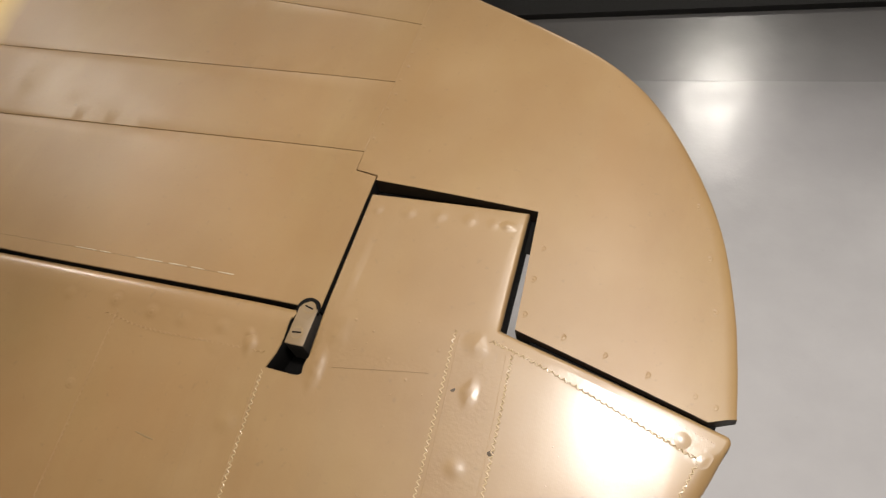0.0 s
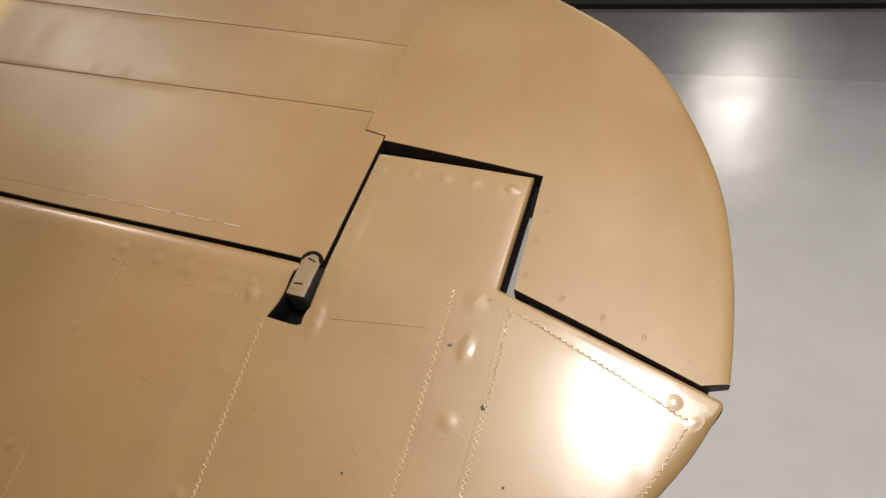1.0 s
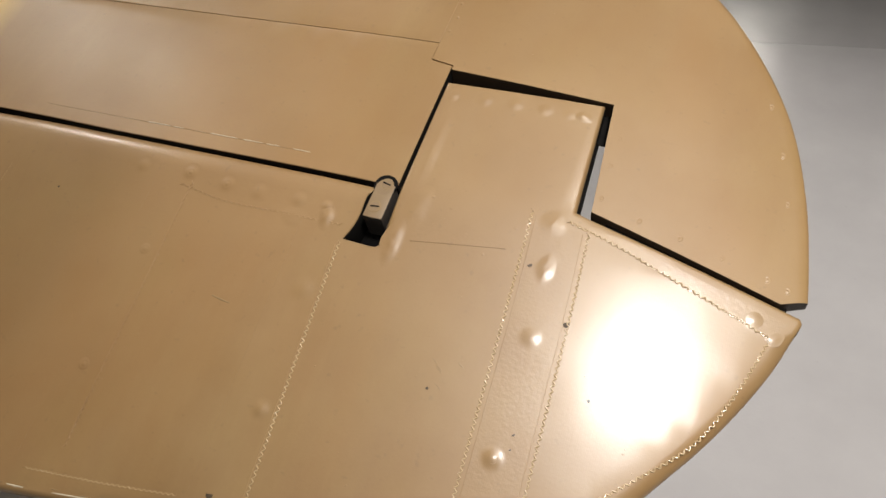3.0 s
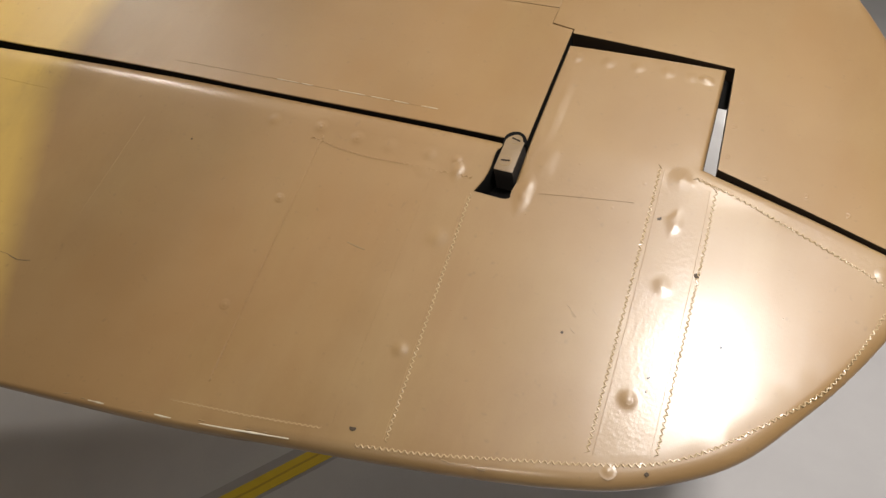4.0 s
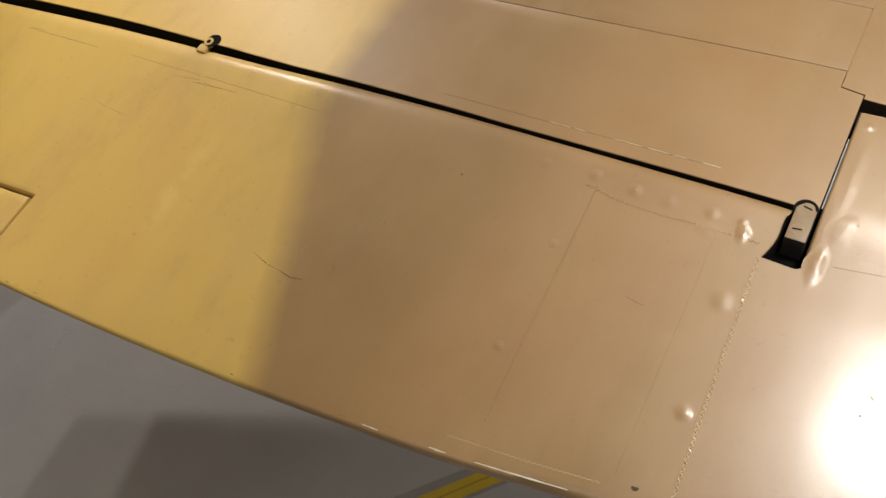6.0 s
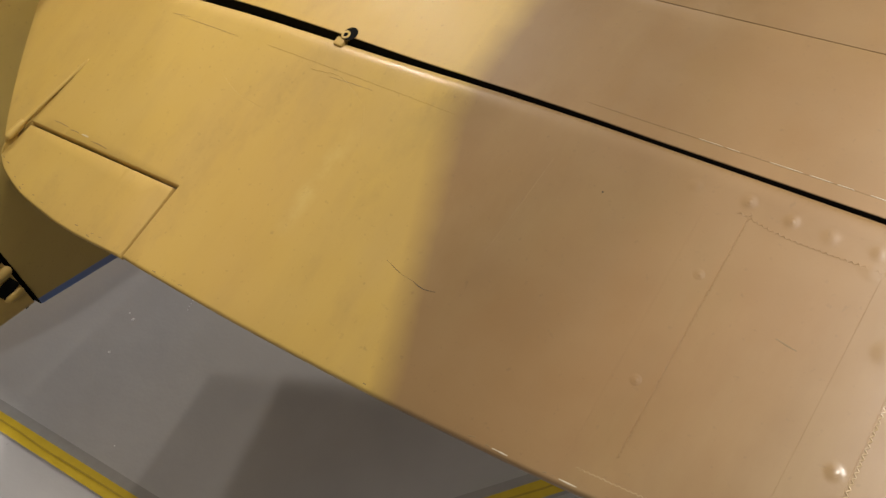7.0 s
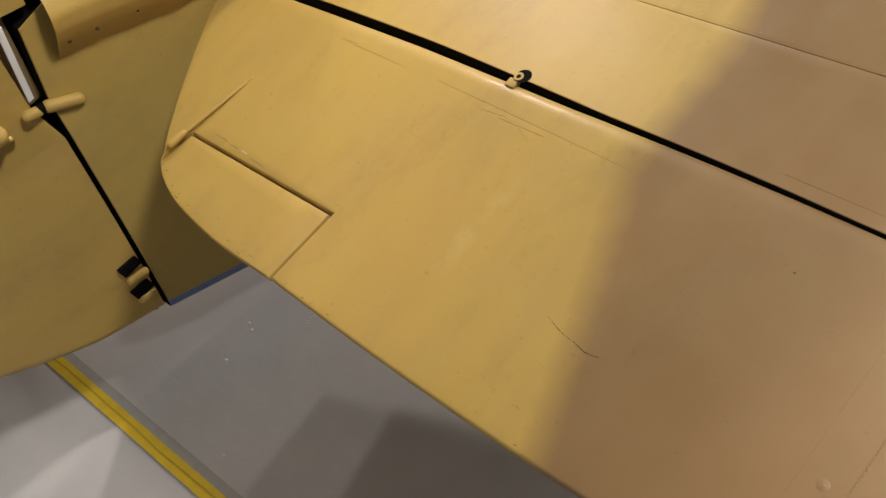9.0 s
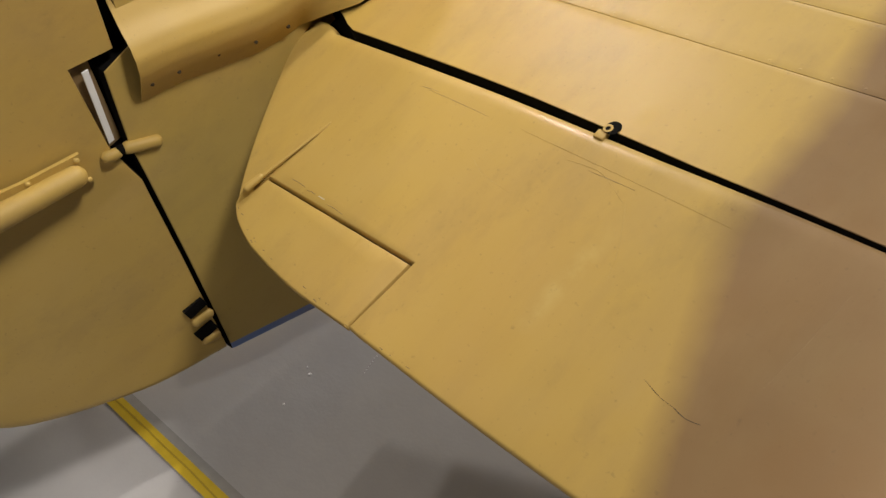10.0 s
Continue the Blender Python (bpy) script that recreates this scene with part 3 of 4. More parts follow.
for line in ([(0.841, -0.074), (0.845, -0.20), (0.851, -0.354)], [(1.027, 0.014), (1.031, -0.10), (1.037, -0.300)], [(1.088, 0.002), (1.093, -0.10), (1.098, -0.282)],
             [(1.064, 0.010), (1.12, -0.003), (1.276, -0.051)], EDGE_STITCH):
    zigzag(line)
for line in ([(0.645, -0.046), (0.645, -0.355)], [(0.632, -0.052), (0.690, -0.060), (0.77, -0.058), (0.836, -0.056)]):
    zigzag(line, amp=0.0015, period=0.0064, h=0.0007, width=0.0010, material=FABRIC)
for line in ([(0.611, -0.385), (0.70, -0.374), (0.783, -0.361)],):
    zigzag(line, "pinked_edge", 0.0012, 0.0058, 0.0005, 0.0009)


def band(name, left, right, label="", h=0.0003, wrinkled=False):
    """A doped fabric tape between two edge lines, a little proud of the cover."""
    bm = bmesh.new()
    a, b = smoothed(left, 0.012), smoothed(right, 0.012)
    n = min(len(a), len(b)) - 1
    rows = []
    for i in range(n + 1):
        p, q = a[round(i * (len(a) - 1) / n)], b[round(i * (len(b) - 1) / n)]
        cross = []
        for k in range(9):
            m = p.lerp(q, k / 8)
            cross.append(bm.verts.new(on(m.x, m.y, -0.0002 if k in (0, 8) else h)))
        cross.insert(1, bm.verts.new(on(*p.lerp(q, 0.012), h)))
        cross.insert(9, bm.verts.new(on(*p.lerp(q, 0.988), h)))
        rows.append(cross)
    for r, s in zip(rows, rows[1:]):
        for k in range(10):
            bm.faces.new((r[k], r[k + 1], s[k + 1], s[k]))
    return part(name, bm, WRINKLED if wrinkled else FABRIC, elevator, label)


WRINKLED = camouflage("wrinkled_brown_dope", fabric=True)
tree = WRINKLED.node_tree
deep = [x for x in tree.nodes if x.type == "BUMP"]
crease = tree.nodes.new("ShaderNodeBump")
crease.inputs["Strength"].default_value, crease.inputs["Distance"].default_value = 0.065, 0.003
grain = tree.nodes.new("ShaderNodeTexNoise")
grain.inputs["Scale"].default_value, grain.inputs["Detail"].default_value = 260.0, 3.0
place = tree.nodes.new("ShaderNodeTexCoord")
tree.links.new(place.outputs["Object"], grain.inputs["Vector"])
tree.links.new(grain.outputs["Fac"], crease.inputs["Height"])
tree.links.new(deep[-1].outputs[0], crease.inputs["Normal"])
tree.links.new(crease.outputs[0], tree.nodes["Principled BSDF"].inputs["Normal"])
tree.links.new(crease.outputs[0], tree.nodes["Principled BSDF"].inputs["Coat Normal"])

band("rib_tape", [(1.031, 0.012), (1.036, -0.10), (1.042, -0.300)], [(1.083, 0.000), (1.088, -0.10), (1.093, -0.282)], "wrinkled doped rib tape", wrinkled=True)
band("rib_tape", [(0.790, -0.058), (0.791, -0.352)], [(0.838, -0.078), (0.848, -0.352)])
band("rib_tape", [(0.597, -0.058), (0.597, -0.372)], [(0.644, -0.056), (0.644, -0.356)])
band("edge_tape", [(1.066, 0.012), (1.275, -0.049)], [(1.076, 0.014), (1.292, -0.032)], wrinkled=True)
band("fabric_patch", [(0.915, -0.033), (1.012, -0.032)], [(0.913, -0.055), (1.012, -0.037)], h=0.0005, wrinkled=True)


def pin(x, y, r, material, name, surface=None, h=0.0006, parent=None, label=""):
    top = surface or elev_top
    bm = bmesh.new()
    bmesh.ops.create_cone(bm, cap_ends=True, segments=16, radius1=r, radius2=r * 0.85, depth=h, matrix=Matrix.Translation((x, y, top(x, y) + h / 2 - 0.0001)))
    return part(name, bm, material, parent or elevator, label)


GRIME = plain("dark_grime", (0.060, 0.040, 0.022, 1), 0.8)
for x, y, r in [(1.091, -0.096, 0.0032), (0.814, -0.350, 0.0042), (0.981, -0.195, 0.0016), (1.130, -0.161, 0.0016), (1.072, -0.212, 0.0020), (1.073, -0.226, 0.0014),
                (1.040, -0.046, 0.0030), (1.094, -0.300, 0.0022), (0.48, -0.09, 0.0014)]:
    pin(x, y, r, GRIME, "drain_hole", h=0.0004)


def scratch(points, width, material, name="scratch", surface=None, parent=None):
    top = surface or elev_top
    bm = bmesh.new()
    pts = smoothed(points, 0.008)
    rows = []
    for i, p in enumerate(pts):
        d = (pts[min(i + 1, len(pts) - 1)] - pts[max(i - 1, 0)]).normalized()
        w = width * (0.35 + 0.65 * math.sin(math.pi * (i + 0.5) / (len(pts)))) * random.uniform(0.6, 1.2)
        s = Vector((-d.y, d.x)) * w / 2
        rows.append([bm.verts.new((p.x + e * s.x, p.y + e * s.y, top(p.x + e * s.x, p.y + e * s.y) + z)) for e, z in ((-1, -0.0001), (0, 0.0003), (1, -0.0001))])
    for a, b in zip(rows, rows[1:]):
        for i in (0, 1):
            bm.faces.new((a[i], a[i + 1], b[i + 1], b[i]))
    return part(name, bm, material, parent or elevator)


RUB = plain("rubbed_brown", (0.235, 0.155, 0.07, 1), 0.45)
FAINT = plain("faint_scuff_paint", (0.470, 0.314, 0.080, 1), 0.42)
BARE = plain("scraped_pale_paint", (0.62, 0.55, 0.42, 1), 0.4)
scratch([(0.272, -0.284), (0.300, -0.291), (0.320, -0.292)], 0.0010, LIP_SHADE_CRACK, "paint_crack")
scratch([(0.320, -0.292), (0.338, -0.295), (0.356, -0.291)], 0.0016, LIP_SHADE_CRACK, "paint_crack")
scratch([(0.728, -0.166), (0.740, -0.168), (0.751, -0.169)], 0.0030, RUB)
scratch([(0.401, -0.075), (0.395, -0.14), (0.386, -0.219)], 0.0005, THREAD)
for line, w in (([(0.10, -0.10), (0.135, -0.16), (0.15, -0.20)], 0.0014), ([(-0.02, -0.085), (0.04, -0.080), (0.10, -0.105)], 0.0012),
                ([(-0.16, -0.15), (-0.12, -0.165), (-0.06, -0.17)], 0.0010),
                ([(-0.12, -0.075), (0.10, -0.070), (0.24, -0.068)], 0.0010)):
    scratch(line, w * 0.55, FAINT, "scuff")
for a, b in ((-0.33, -0.19), (-0.35, -0.31), (0.02, 0.10)):
    scratch([(a, -0.085), ((a + b) / 2, -0.082), (b, -0.080)], 0.0012, RUB)
for k in range(6):
    x, y = random.uniform(0.915, 1.02), random.uniform(-0.05, 0.0)
    dome(x, y, random.uniform(0.0018, 0.0032), random.uniform(0.00015, 0.0003), name="paint_blister")
for k in range(5):
    x, y = random.uniform(0.97, 1.01), random.uniform(-0.19, -0.14)
    scratch([(x, y), (x + 0.006, y - 0.004)], 0.0012, RUB, "paint_chip")
for a, b in ((0.55, 0.58), (0.585, 0.60), (0.635, 0.672), (0.68, 0.705), (0.71, 0.728), (0.745, 0.766)):
    scratch([(a, 0.0165 + 0.02 * (a - 0.55)), (b, 0.0165 + 0.02 * (b - 0.55))], 0.0014, BARE, surface=stab_top, parent=aircraft)
scratch([(0.40, 0.013), (0.55, 0.016), (0.76, 0.020)], 0.0008, RUB, surface=stab_top, parent=aircraft)

for line in ([(0.602, -0.4045), (0.612, -0.4035), (0.622, -0.4022)], [(0.655, -0.3975), (0.70, -0.3905), (0.755, -0.3815)], [(0.520, -0.4145), (0.540, -0.4125)]):
    scratch(line, 0.0022, BARE, "worn_edge")
for k in range(16):
    i = random.randrange(34, len(TE) - 4)
    p, q = TE[i], TE[i + 1]
    d = (q - p).normalized()
    inward = Vector((d.y, -d.x)) * -1
    if inward.y < 0:
        inward = -inward
    a = p.lerp(q, random.random()) + inward * random.uniform(0.006, 0.010)
    scratch([a, a + d * random.uniform(0.003, 0.008) + inward * random.uniform(-0.001, 0.001)], random.uniform(0.0012, 0.0026), RUB, "paint_chip")
for k in range(12):
    i = random.randrange(1, len(TAB_TE) - 2)
    a = TAB_TE[i] + Vector((random.uniform(-0.004, 0.004), random.uniform(0.006, 0.014)))
    scratch([a, a + Vector((random.uniform(0.003, 0.009), random.uniform(-0.002, 0.002)))], random.uniform(0.0012, 0.003), RUB, "paint_chip", parent=trim_tab)

def nibs(count, lo, hi, surface, parent, material):
    """Dust nibs caught in the paint."""
    bm = bmesh.new()
    for k in range(count):
        x, y = random.uniform(lo[0], hi[0]), random.uniform(lo[1], hi[1])
        r = random.uniform(0.0005, 0.0010)
        z = surface(x, y) - 0.0001
        ring = [bm.verts.new((x + r * math.cos(a), y + r * math.sin(a), z)) for a in [math.pi * i / 3 for i in range(6)]]
        mid = [bm.verts.new((x + 0.6 * r * math.cos(a), y + 0.6 * r * math.sin(a), z + 0.3 * r)) for a in [math.pi * i / 3 for i in range(6)]]
        for i in range(6):
            bm.faces.new((ring[i], ring[(i + 1) % 6], mid[(i + 1) % 6], mid[i]))
        bm.faces.new(mid)
    return tagged(part("paint_nibs", bm, material, parent, "dust nibs caught in the paint"), kind="stuff")


nibs(40, (0.50, -0.34), (1.06, -0.06), elev_top, elevator, FABRIC)
nibs(30, (0.90, -0.07), (1.06, 0.13), elev_top, elevator, FABRIC)
nibs(16, (1.04, -0.26), (1.19, -0.02), elev_top, elevator, FABRIC)
nibs(25, (-0.45, -0.40), (0.50, -0.06), elev_top, elevator, FABRIC)
nibs(25, (0.20, 0.03), (0.85, 0.30), stab_top, aircraft, PAINT)
nibs(12, (0.90, 0.20), (1.18, 0.36), stab_top, aircraft, PAINT)

# small fasteners of the tip panel: a ring and a pin each
def fastener(x, y, r=0.0042):
    bm = bmesh.new()
    prof = [(0.0, 0.0001), (0.30, 0.0001), (0.40, -0.0001), (0.76, 0.0000), (0.84, 0.00022), (1.0, -0.0001)]
    rings = [[bm.verts.new((x + r * u * math.cos(a), y + r * u * math.sin(a), stab_top(x, y) + 0.00015 + z)) for a in [2 * math.pi * i / 14 for i in range(14)]] for u, z in prof[1:]]
    mid = bm.verts.new((x, y, stab_top(x, y) + 0.0003))
    for i in range(14):
        j = (i + 1) % 14
        bm.faces.new((mid, rings[0][i], rings[0][j]))
        for a, b in zip(rings, rings[1:]):
            bm.faces.new((a[i], b[i], b[j], a[j]))
    return part("rivet", bm, PAINT, aircraft, angle=60)


for x, y in [(1.132, 0.033), (1.175, 0.025), (1.218, 0.016), (1.264, 0.007), (1.284, 0.001), (1.089, 0.048), (1.088, 0.090), (1.089, 0.128), (1.270, 0.100), (1.257, 0.160),
             (1.236, 0.222)]:
    fastener(x, y)
for k in range(9):
    dome(0.858 + 0.003 * (k % 2), 0.232 + 0.024 * k, 0.0030, 0.0005, PAINT, "rivet", aircraft, stab_top)
for k in range(12):
    y = joint(0)(0.30 - 0.045 * k) + 0.008
    dome(0.30 - 0.045 * k, y, 0.0030, 0.0005, PAINT, "rivet", aircraft, stab_top)
for x, y, r, h in [(0.41, 0.245, 0.03, 0.0007), (0.33, 0.255, 0.035, 0.0008), (0.03, 0.035, 0.03, 0.0007)]:
    dome(x, y, r, h, PAINT, "dent", aircraft, stab_top)


# ---- outer hinge in its pocket ----
ALLOY = plain("tan_painted_hinge_arm", (0.215, 0.145, 0.075, 1), 0.55)
ARM_SHADE = plain("arm_face_shade", (0.035, 0.030, 0.026, 1), 0.6)
bm = box((0.8570, -0.044, -0.036), (0.8795, 0.000, 0.0012), 0.0018)
# end and side faces get a dark colour for the shade they lie in
for f in bm.faces:
    f.material_index = 1 if f.normal.y < -0.5 or abs(f.normal.x) > 0.6 else 0
hinge = part("hinge_arm", bm, (ALLOY, ARM_SHADE), elevator, "tan hinge arm with slotted screws and an end darkened as shade")
# black disc puts the shade of the skin's cut-out into colour
bm = bmesh.new()
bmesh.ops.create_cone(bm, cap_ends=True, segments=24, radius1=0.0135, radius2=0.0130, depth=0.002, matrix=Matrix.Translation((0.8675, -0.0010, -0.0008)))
part("cutout_shade", bm, BLACK, aircraft, "black disc standing in for a shaded rounded cut-out in the skin edge")
bm = bmesh.new()
bmesh.ops.create_cone(bm, cap_ends=True, segments=24, radius1=0.0106, radius2=0.0098, depth=0.02, matrix=Matrix.Translation((0.8680, -0.004, -0.0087)))
part("hinge_boss", bm, ALLOY, elevator)
for x, y, tilt in ((0.8665, -0.030, 8), (0.869, 0.000, -14)):
    bm = bmesh.new()
    bmesh.ops.create_cone(bm, cap_ends=True, segments=20, radius1=0.0062, radius2=0.0058, depth=0.0006, matrix=Matrix.Translation((x, y, 0.0013)))
    part("screw", bm, ALLOY, hinge)
    bm = bmesh.new()
    bmesh.ops.create_cone(bm, cap_ends=True, segments=20, radius1=0.0072, radius2=0.0070, depth=0.0003, matrix=Matrix.Translation((x, y, 0.0013)))
    part("screw_seat", bm, RUB, hinge)
    # black bar for the shade in the screw slot
    bm = box((-0.0050, -0.0008, 0.0016), (0.0050, 0.0008, 0.0020))
    bmesh.ops.transform(bm, matrix=pose(x, y, 0, 0, 0, tilt), verts=bm.verts)
    part("slot", bm, BLACK, hinge)

# middle hinge on the gap
bm = bmesh.new()
for k in range(24):
    a, b = 2 * math.pi * k / 24, 2 * math.pi * (k + 1) / 24
    ringv = lambda t, r, z: (0.002 + r * math.cos(t), -0.016 + r * math.sin(t), z)
    quads = [(0.0040, -0.004), (0.0040, 0.0014), (0.0075, 0.0014), (0.0075, -0.006)]
    for (r0, z0), (r1, z1) in zip(quads, quads[1:]):
        bm.faces.new([bm.verts.new(ringv(t, r, z)) for t, r, z in ((a, r0, z0), (b, r0, z0), (b, r1, z1), (a, r1, z1))])
bmesh.ops.remove_doubles(bm, verts=bm.verts, dist=1e-5)
bracket = part("hinge_bracket", bm, SAND, elevator, "small hinge lug with a bolt eye")
part("lug", box((-0.012, -0.036, -0.012), (0.006, -0.020, -0.001), 0.003), SAND, elevator)
# black disc drawn for the shaded cut-out around the lug
bm = bmesh.new()
bmesh.ops.create_cone(bm, cap_ends=True, segments=18, radius1=0.0125, radius2=0.0125, depth=0.0006, matrix=Matrix.Translation((0.008, -0.012, 0.0004)))
part("recess_shade", bm, BLACK, aircraft, "black disc standing in for a shaded round cut-out in the skin edge")


def capsule(a, b, r0, r1, steps=14):
    a, b = Vector(a), Vector(b)
    d = (b - a).normalized()
    u = d.orthogonal().normalized()
    v = d.cross(u)
    bm = bmesh.new()
    rows = []
    L = (b - a).length
    stations = [(-r0 * math.cos(t), r0 * math.sin(t)) for t in (0.15, 0.5, 0.9, 1.3)] + [(0, r0), (L * 0.5, (r0 + r1) / 2), (L, r1)] + [(L + r1 * math.sin(t), r1 * math.cos(t)) for t in (0.4, 0.8, 1.2, 1.45)]
    for s, r in stations:
        rows.append([bm.verts.new(a + d * s + (u * math.cos(w) + v * math.sin(w)) * r) for w in [2 * math.pi * i / steps for i in range(steps)]])
    for p, q in zip(rows, rows[1:]):
        for i in range(steps):
            bm.faces.new((p[i], p[(i + 1) % steps], q[(i + 1) % steps], q[i]))
    bm.faces.new(rows[0][::-1])
    bm.faces.new(rows[-1])
    return bm


# trim tab push rod and horn
part("push_rod", capsule(on(-0.463, -0.222, -0.001), on(-0.496, -0.395, 0.012), 0.0028, 0.0036), SAND, elevator, "thin push rod of the trim tab")
part("rod_end", capsule(on(-0.493, -0.372, 0.011), on(-0.497, -0.402, 0.013), 0.0058, 0.0075), SAND, elevator)
bm = bmesh.new()
foot = [bm.verts.new(on(x, y, h)) for x, y, h in ((-0.493, -0.395, 0.0), (-0.505, -0.433, 0.0), (-0.497, -0.400, 0.016))]
back = [bm.verts.new(v.co + Vector((-0.004, 0, 0))) for v in foot]
bm.faces.new(foot), bm.faces.new(back[::-1])
for i in range(3):
    bm.faces.new((foot[i], back[i], back[(i + 1) % 3], foot[(i + 1) % 3]))
part("tab_horn", bm, SAND, trim_tab, smooth=False)
scratch([(-0.362, -0.337), (-0.345, -0.336)], 0.0035, BARE, "paint_chip")
for a, b in ((-0.44, -0.40), (-0.392, -0.370), (-0.335, -0.29)):
    scratch([(a, -0.340), ((a + b) / 2, -0.338), (b, -0.338)], 0.0022, RUB, "paint_chip")

# ---- fairing between fin and tailplane ----
def fairing():
    bm = bmesh.new()
    stations = [(-0.421, 0.102), (-0.38, 0.091), (-0.337, 0.078), (-0.26, 0.048), (-0.194, 0.023), (-0.140, 0.012), (-0.099, 0.010), (-0.05, 0.011), (0.0, 0.010), (0.08, 0.004), (0.25, 0.004), (0.5, 0.0)]
    rows = []
    for y, z in stations:
        out = max(0.0, min(1.0, (y + 0.10) / 0.12))
        prof = [(-0.700, 0.0), (-0.689, 0.014), (-0.672, 0.036), (-0.660, 0.058), (-0.657, 0.082), (-0.667, 0.106), (-0.688, 0.13), (-0.706, 0.165), (-0.73, 0.24)]
        row = []
        for k, (x, h) in enumerate(prof):
            flare = out * (0.075 * max(0, 1 - h / 0.05) + 0.02)
            row.append(Vector((x + flare, y + 0.38 * h * (1 - out), z + h)))
        rows.append(row)
    grid = [[bm.verts.new(p) for p in r] for r in rows]
    for a, b in zip(grid, grid[1:]):
        for i in range(len(a) - 1):
            bm.faces.new((a[i], b[i], b[i + 1], a[i + 1]))
    bmesh.ops.subdivide_edges(bm, edges=bm.edges[:], cuts=2, use_grid_fill=True, smooth=0.6)
    solid = bmesh.ops.solidify(bm, geom=bm.faces[:], thickness=0.0025)
    return bm


# added black box in place of the shade in the root gap
part("gap_shade_fill", box((-0.735, -0.14, -0.05), (-0.7035, 0.03, 0.06), 0.002), BLACK, aircraft)
fair = part("fairing", fairing(), SAND, aircraft, "sand-yellow sheet metal fairing with dark screws", angle=50)
for x, y, z in ((-0.675, -0.390, 0.127), (-0.675, -0.340, 0.112), (-0.675, -0.265, 0.088), (-0.674, -0.195, 0.058), (-0.678, -0.125, 0.036)):
    bm = bmesh.new()
    bmesh.ops.create_uvsphere(bm, u_segments=10, v_segments=6, radius=0.0040, matrix=Matrix.Translation((x - 0.002, y, z)))
    part("screw", bm, GRIME, fair)

# tube across the rudder gap, and the rod fairing on the rudder
part("stub_tube", capsule((-0.700, -0.448, 0.026), (-0.702, -0.492, 0.051), 0.0120, 0.0125), SAND, body, "short tapered tube beside the rudder gap")
part("stub_tube", capsule((-0.703, -0.514, 0.057), (-0.703, -0.530, 0.063), 0.0105, 0.0110), SAND, rudder)
# black piece stands for the dark, shaded gap between the tube halves
part("tube_gap_shade", capsule((-0.703, -0.496, 0.053), (-0.703, -0.506, 0.057), 0.0095, 0.0095), BLACK, rudder)
rodf = part("rod_fairing", capsule((-0.690, -0.592, 0.082), (-0.700, -0.92, 0.160), 0.020, 0.026), SAND, rudder, "bulged rod fairing riveted on a base plate")
bm = bmesh.new()
plate = [(-0.560, 0.105), (-0.572, 0.046), (-0.66, 0.066), (-0.93, 0.105), (-0.95, 0.205), (-0.66, 0.125)]
pf = bm.faces.new([bm.verts.new((-0.6985 - 0.12 * max(0, -0.56 - y) * 0.9, y, z)) for y, z in plate])
ext = bmesh.ops.extrude_face_region(bm, geom=[pf])["geom"]
for v in ext:
    if isinstance(v, bmesh.types.BMVert):
        v.co.x -= 0.01
part("base_plate", bm, SAND, rudder, smooth=False)
for y, z in ((-0.572, 0.098), (-0.580, 0.055), (-0.655, 0.118), (-0.655, 0.074)):
    bm = bmesh.new()
    bmesh.ops.create_uvsphere(bm, u_segments=10, v_segments=6, radius=0.006, matrix=Matrix.Translation((-0.6985 - 0.108 * (-0.56 - y), y, z)))
    part("rivet", bm, SAND, rudder)

PALE = plain("white_hinge_strip_paint", (0.75, 0.75, 0.76, 1), 0.45, vary=0.08)
bm = slab([(straight((-0.512, 0.078), (-0.500, 0.078)), 0.001), (straight((-0.500, 0.078), (-0.452, 0.205)), 0.001),
           (straight((-0.452, 0.205), (-0.464, 0.207)), 0.001), (straight((-0.464, 0.207), (-0.512, 0.078)), 0.001)],
          lambda y, z: 0.070, lambda y, z: 0.066, 0.1, lambda a, b, c: (MID + c, a, b))
part("hinge_strip", bm, PALE, body, "white strip inside the rudder hinge slot", smooth=False)

bm = slab([(straight((-0.524, 0.062), (-0.488, 0.062)), 0.001), (straight((-0.488, 0.062), (-0.44, 0.212)), 0.001), (straight((-0.44, 0.212), (-0.483, 0.222)), 0.001),
           (straight((-0.483, 0.222), (-0.524, 0.062)), 0.001)], lambda y, z: 0.050, lambda y, z: 0.046, 0.1, lambda a, b, c: (MID + c, a, b))
part("slot_web", bm, RUB, body, "brown web inside the rudder hinge slot", smooth=False)

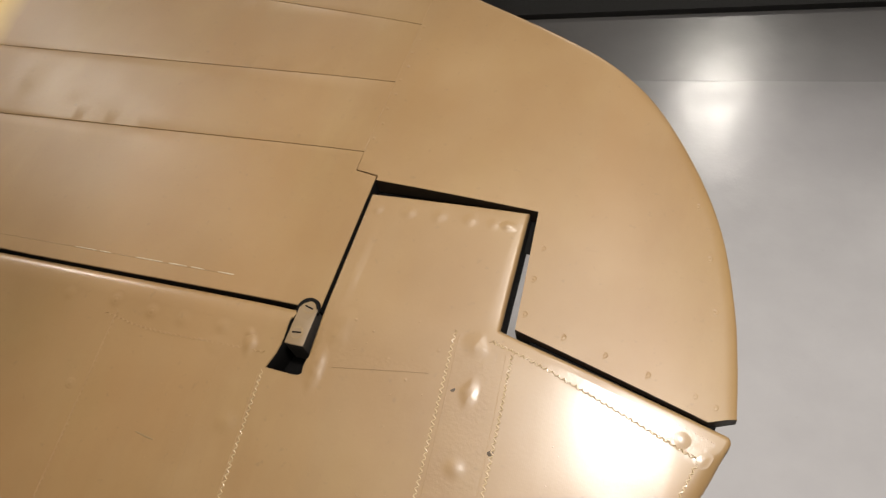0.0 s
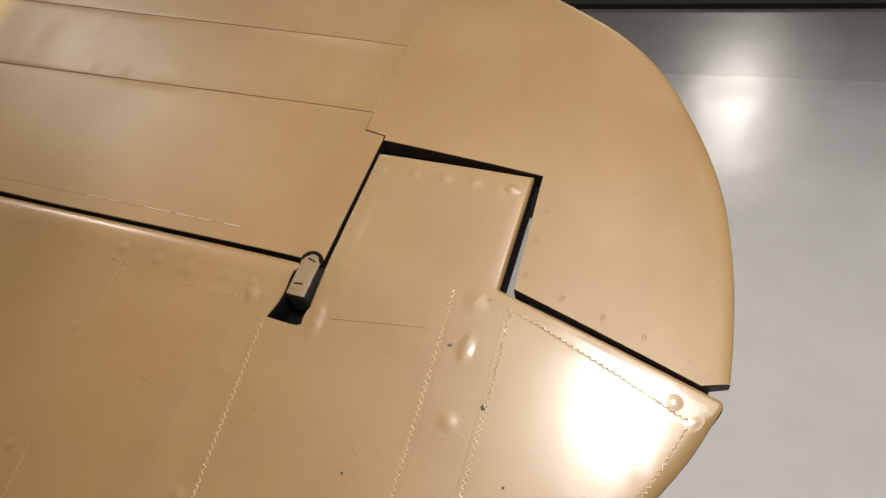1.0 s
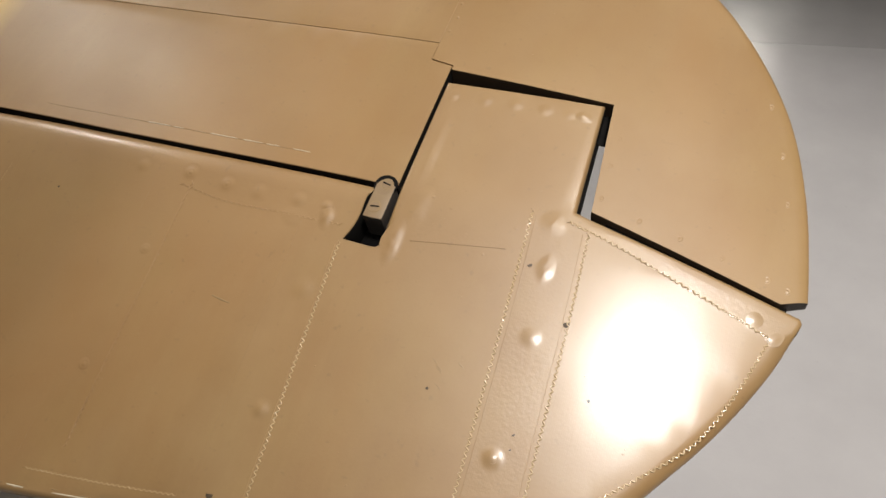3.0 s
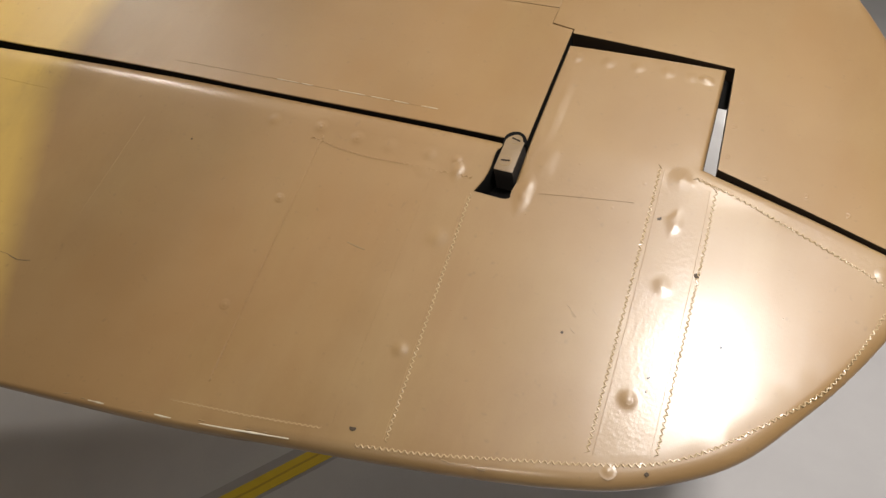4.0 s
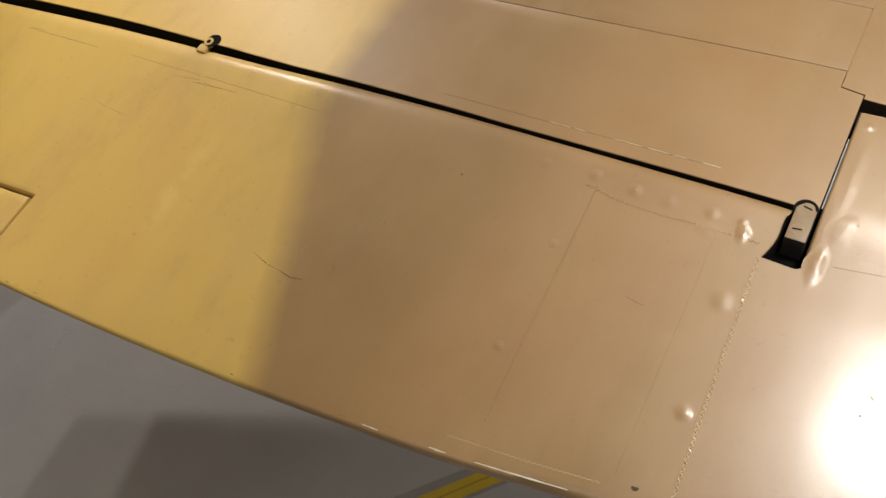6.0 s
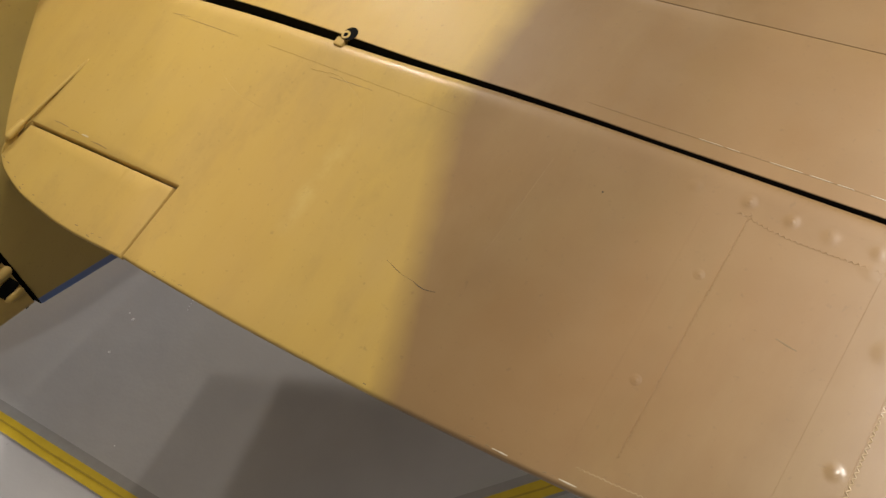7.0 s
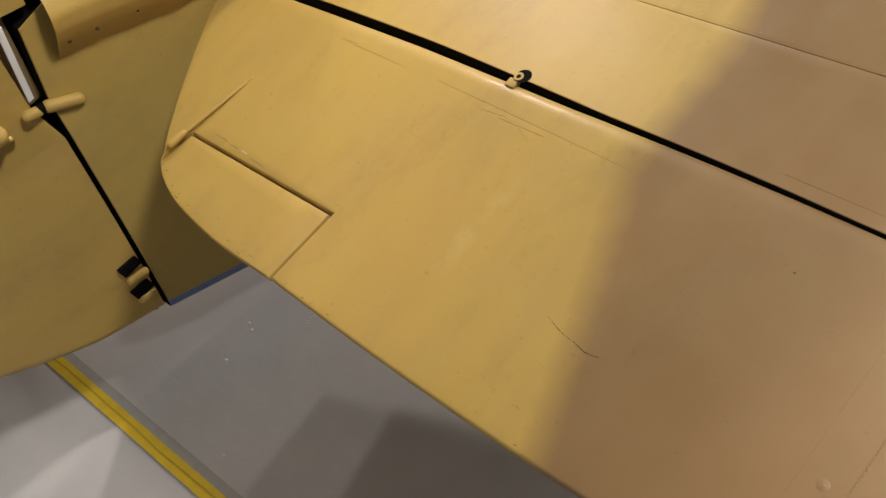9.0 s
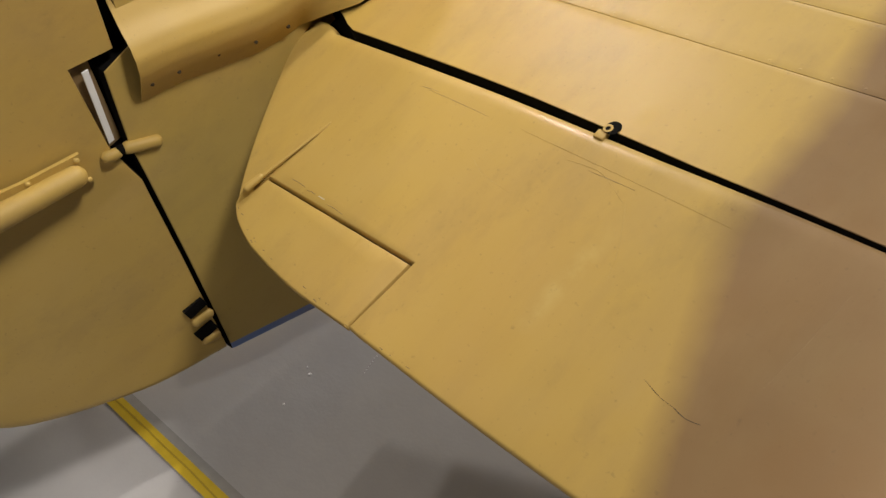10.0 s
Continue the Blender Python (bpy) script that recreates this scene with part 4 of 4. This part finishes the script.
# lower rudder hinge in its cut-out, whose shade is two black blocks
part("cutout_shade", box((-0.72, -0.645, -0.345), (-0.6985, -0.598, -0.318), 0.002), BLACK, rudder, "black block standing in for the shaded cut-out of the lower rudder hinge")
part("cutout_shade", box((-0.72, -0.664, -0.415), (-0.6985, -0.618, -0.385), 0.002), BLACK, rudder)
part("hinge_lug", capsule((-0.702, -0.612, -0.368), (-0.702, -0.640, -0.362), 0.012, 0.012), SAND, rudder)
part("hinge_lug", capsule((-0.702, -0.634, -0.428), (-0.702, -0.656, -0.420), 0.011, 0.011), SAND, rudder)

# ---- floor specks, and housings added at the unseen lamps ----
CHIP = plain("pale_paint_fleck", (0.7, 0.7, 0.7, 1), 0.5)
for x, y, r in ((-0.670, -0.470, 0.004), (-0.696, -0.373, 0.005), (-0.72, -0.365, 0.003), (-0.45, -0.62, 0.002)):
    bm = bmesh.new()
    bmesh.ops.create_cone(bm, cap_ends=True, segments=7, radius1=r, radius2=r * 0.7, depth=0.0008, matrix=Matrix.Translation((x, y, 0.0006)))
    tagged(link("paint_fleck", bm, CHIP, smooth=False), "pale paint fleck stuck on the grey floor", "fleck", "floor flecks")
for k in range(7):
    p = Vector((-0.593, -0.275)).lerp(Vector((-0.611, -0.222)), k / 6)
    bm = bmesh.new()
    bmesh.ops.create_cone(bm, cap_ends=True, segments=6, radius1=0.0022, radius2=0.001, depth=0.0008, matrix=Matrix.Translation((p.x + random.uniform(-0.002, 0.002), p.y, 0.0006)))
    tagged(link("paint_fleck", bm, CHIP, smooth=False), "pale paint fleck in a scratched line on the floor", "fleck", "floor flecks")

HOUSE = plain("black_lamp_housing", (0.02, 0.02, 0.02, 1), 0.5)
for eye, target, watts, radius, *_ in LAMPS:
    m = look(eye, target)
    lampthing = new("spotlight")
    lampthing.matrix_world = m
    tagged(lampthing, "black spotlight with a round can housing, added out of view", "spotlight", "ceiling spotlights")
    bm = bmesh.new()
    bmesh.ops.create_cone(bm, cap_ends=True, segments=24, radius1=radius + 0.04, radius2=radius + 0.02, depth=0.3, matrix=Matrix.Translation((0, 0, 0.21)))
    part("can", bm, HOUSE, lampthing)
    drop = m.inverted() @ Vector((eye[0], eye[1], 5.5))
    part("stem", capsule((0, 0, 0.35), drop, 0.02, 0.02), HOUSE, lampthing)
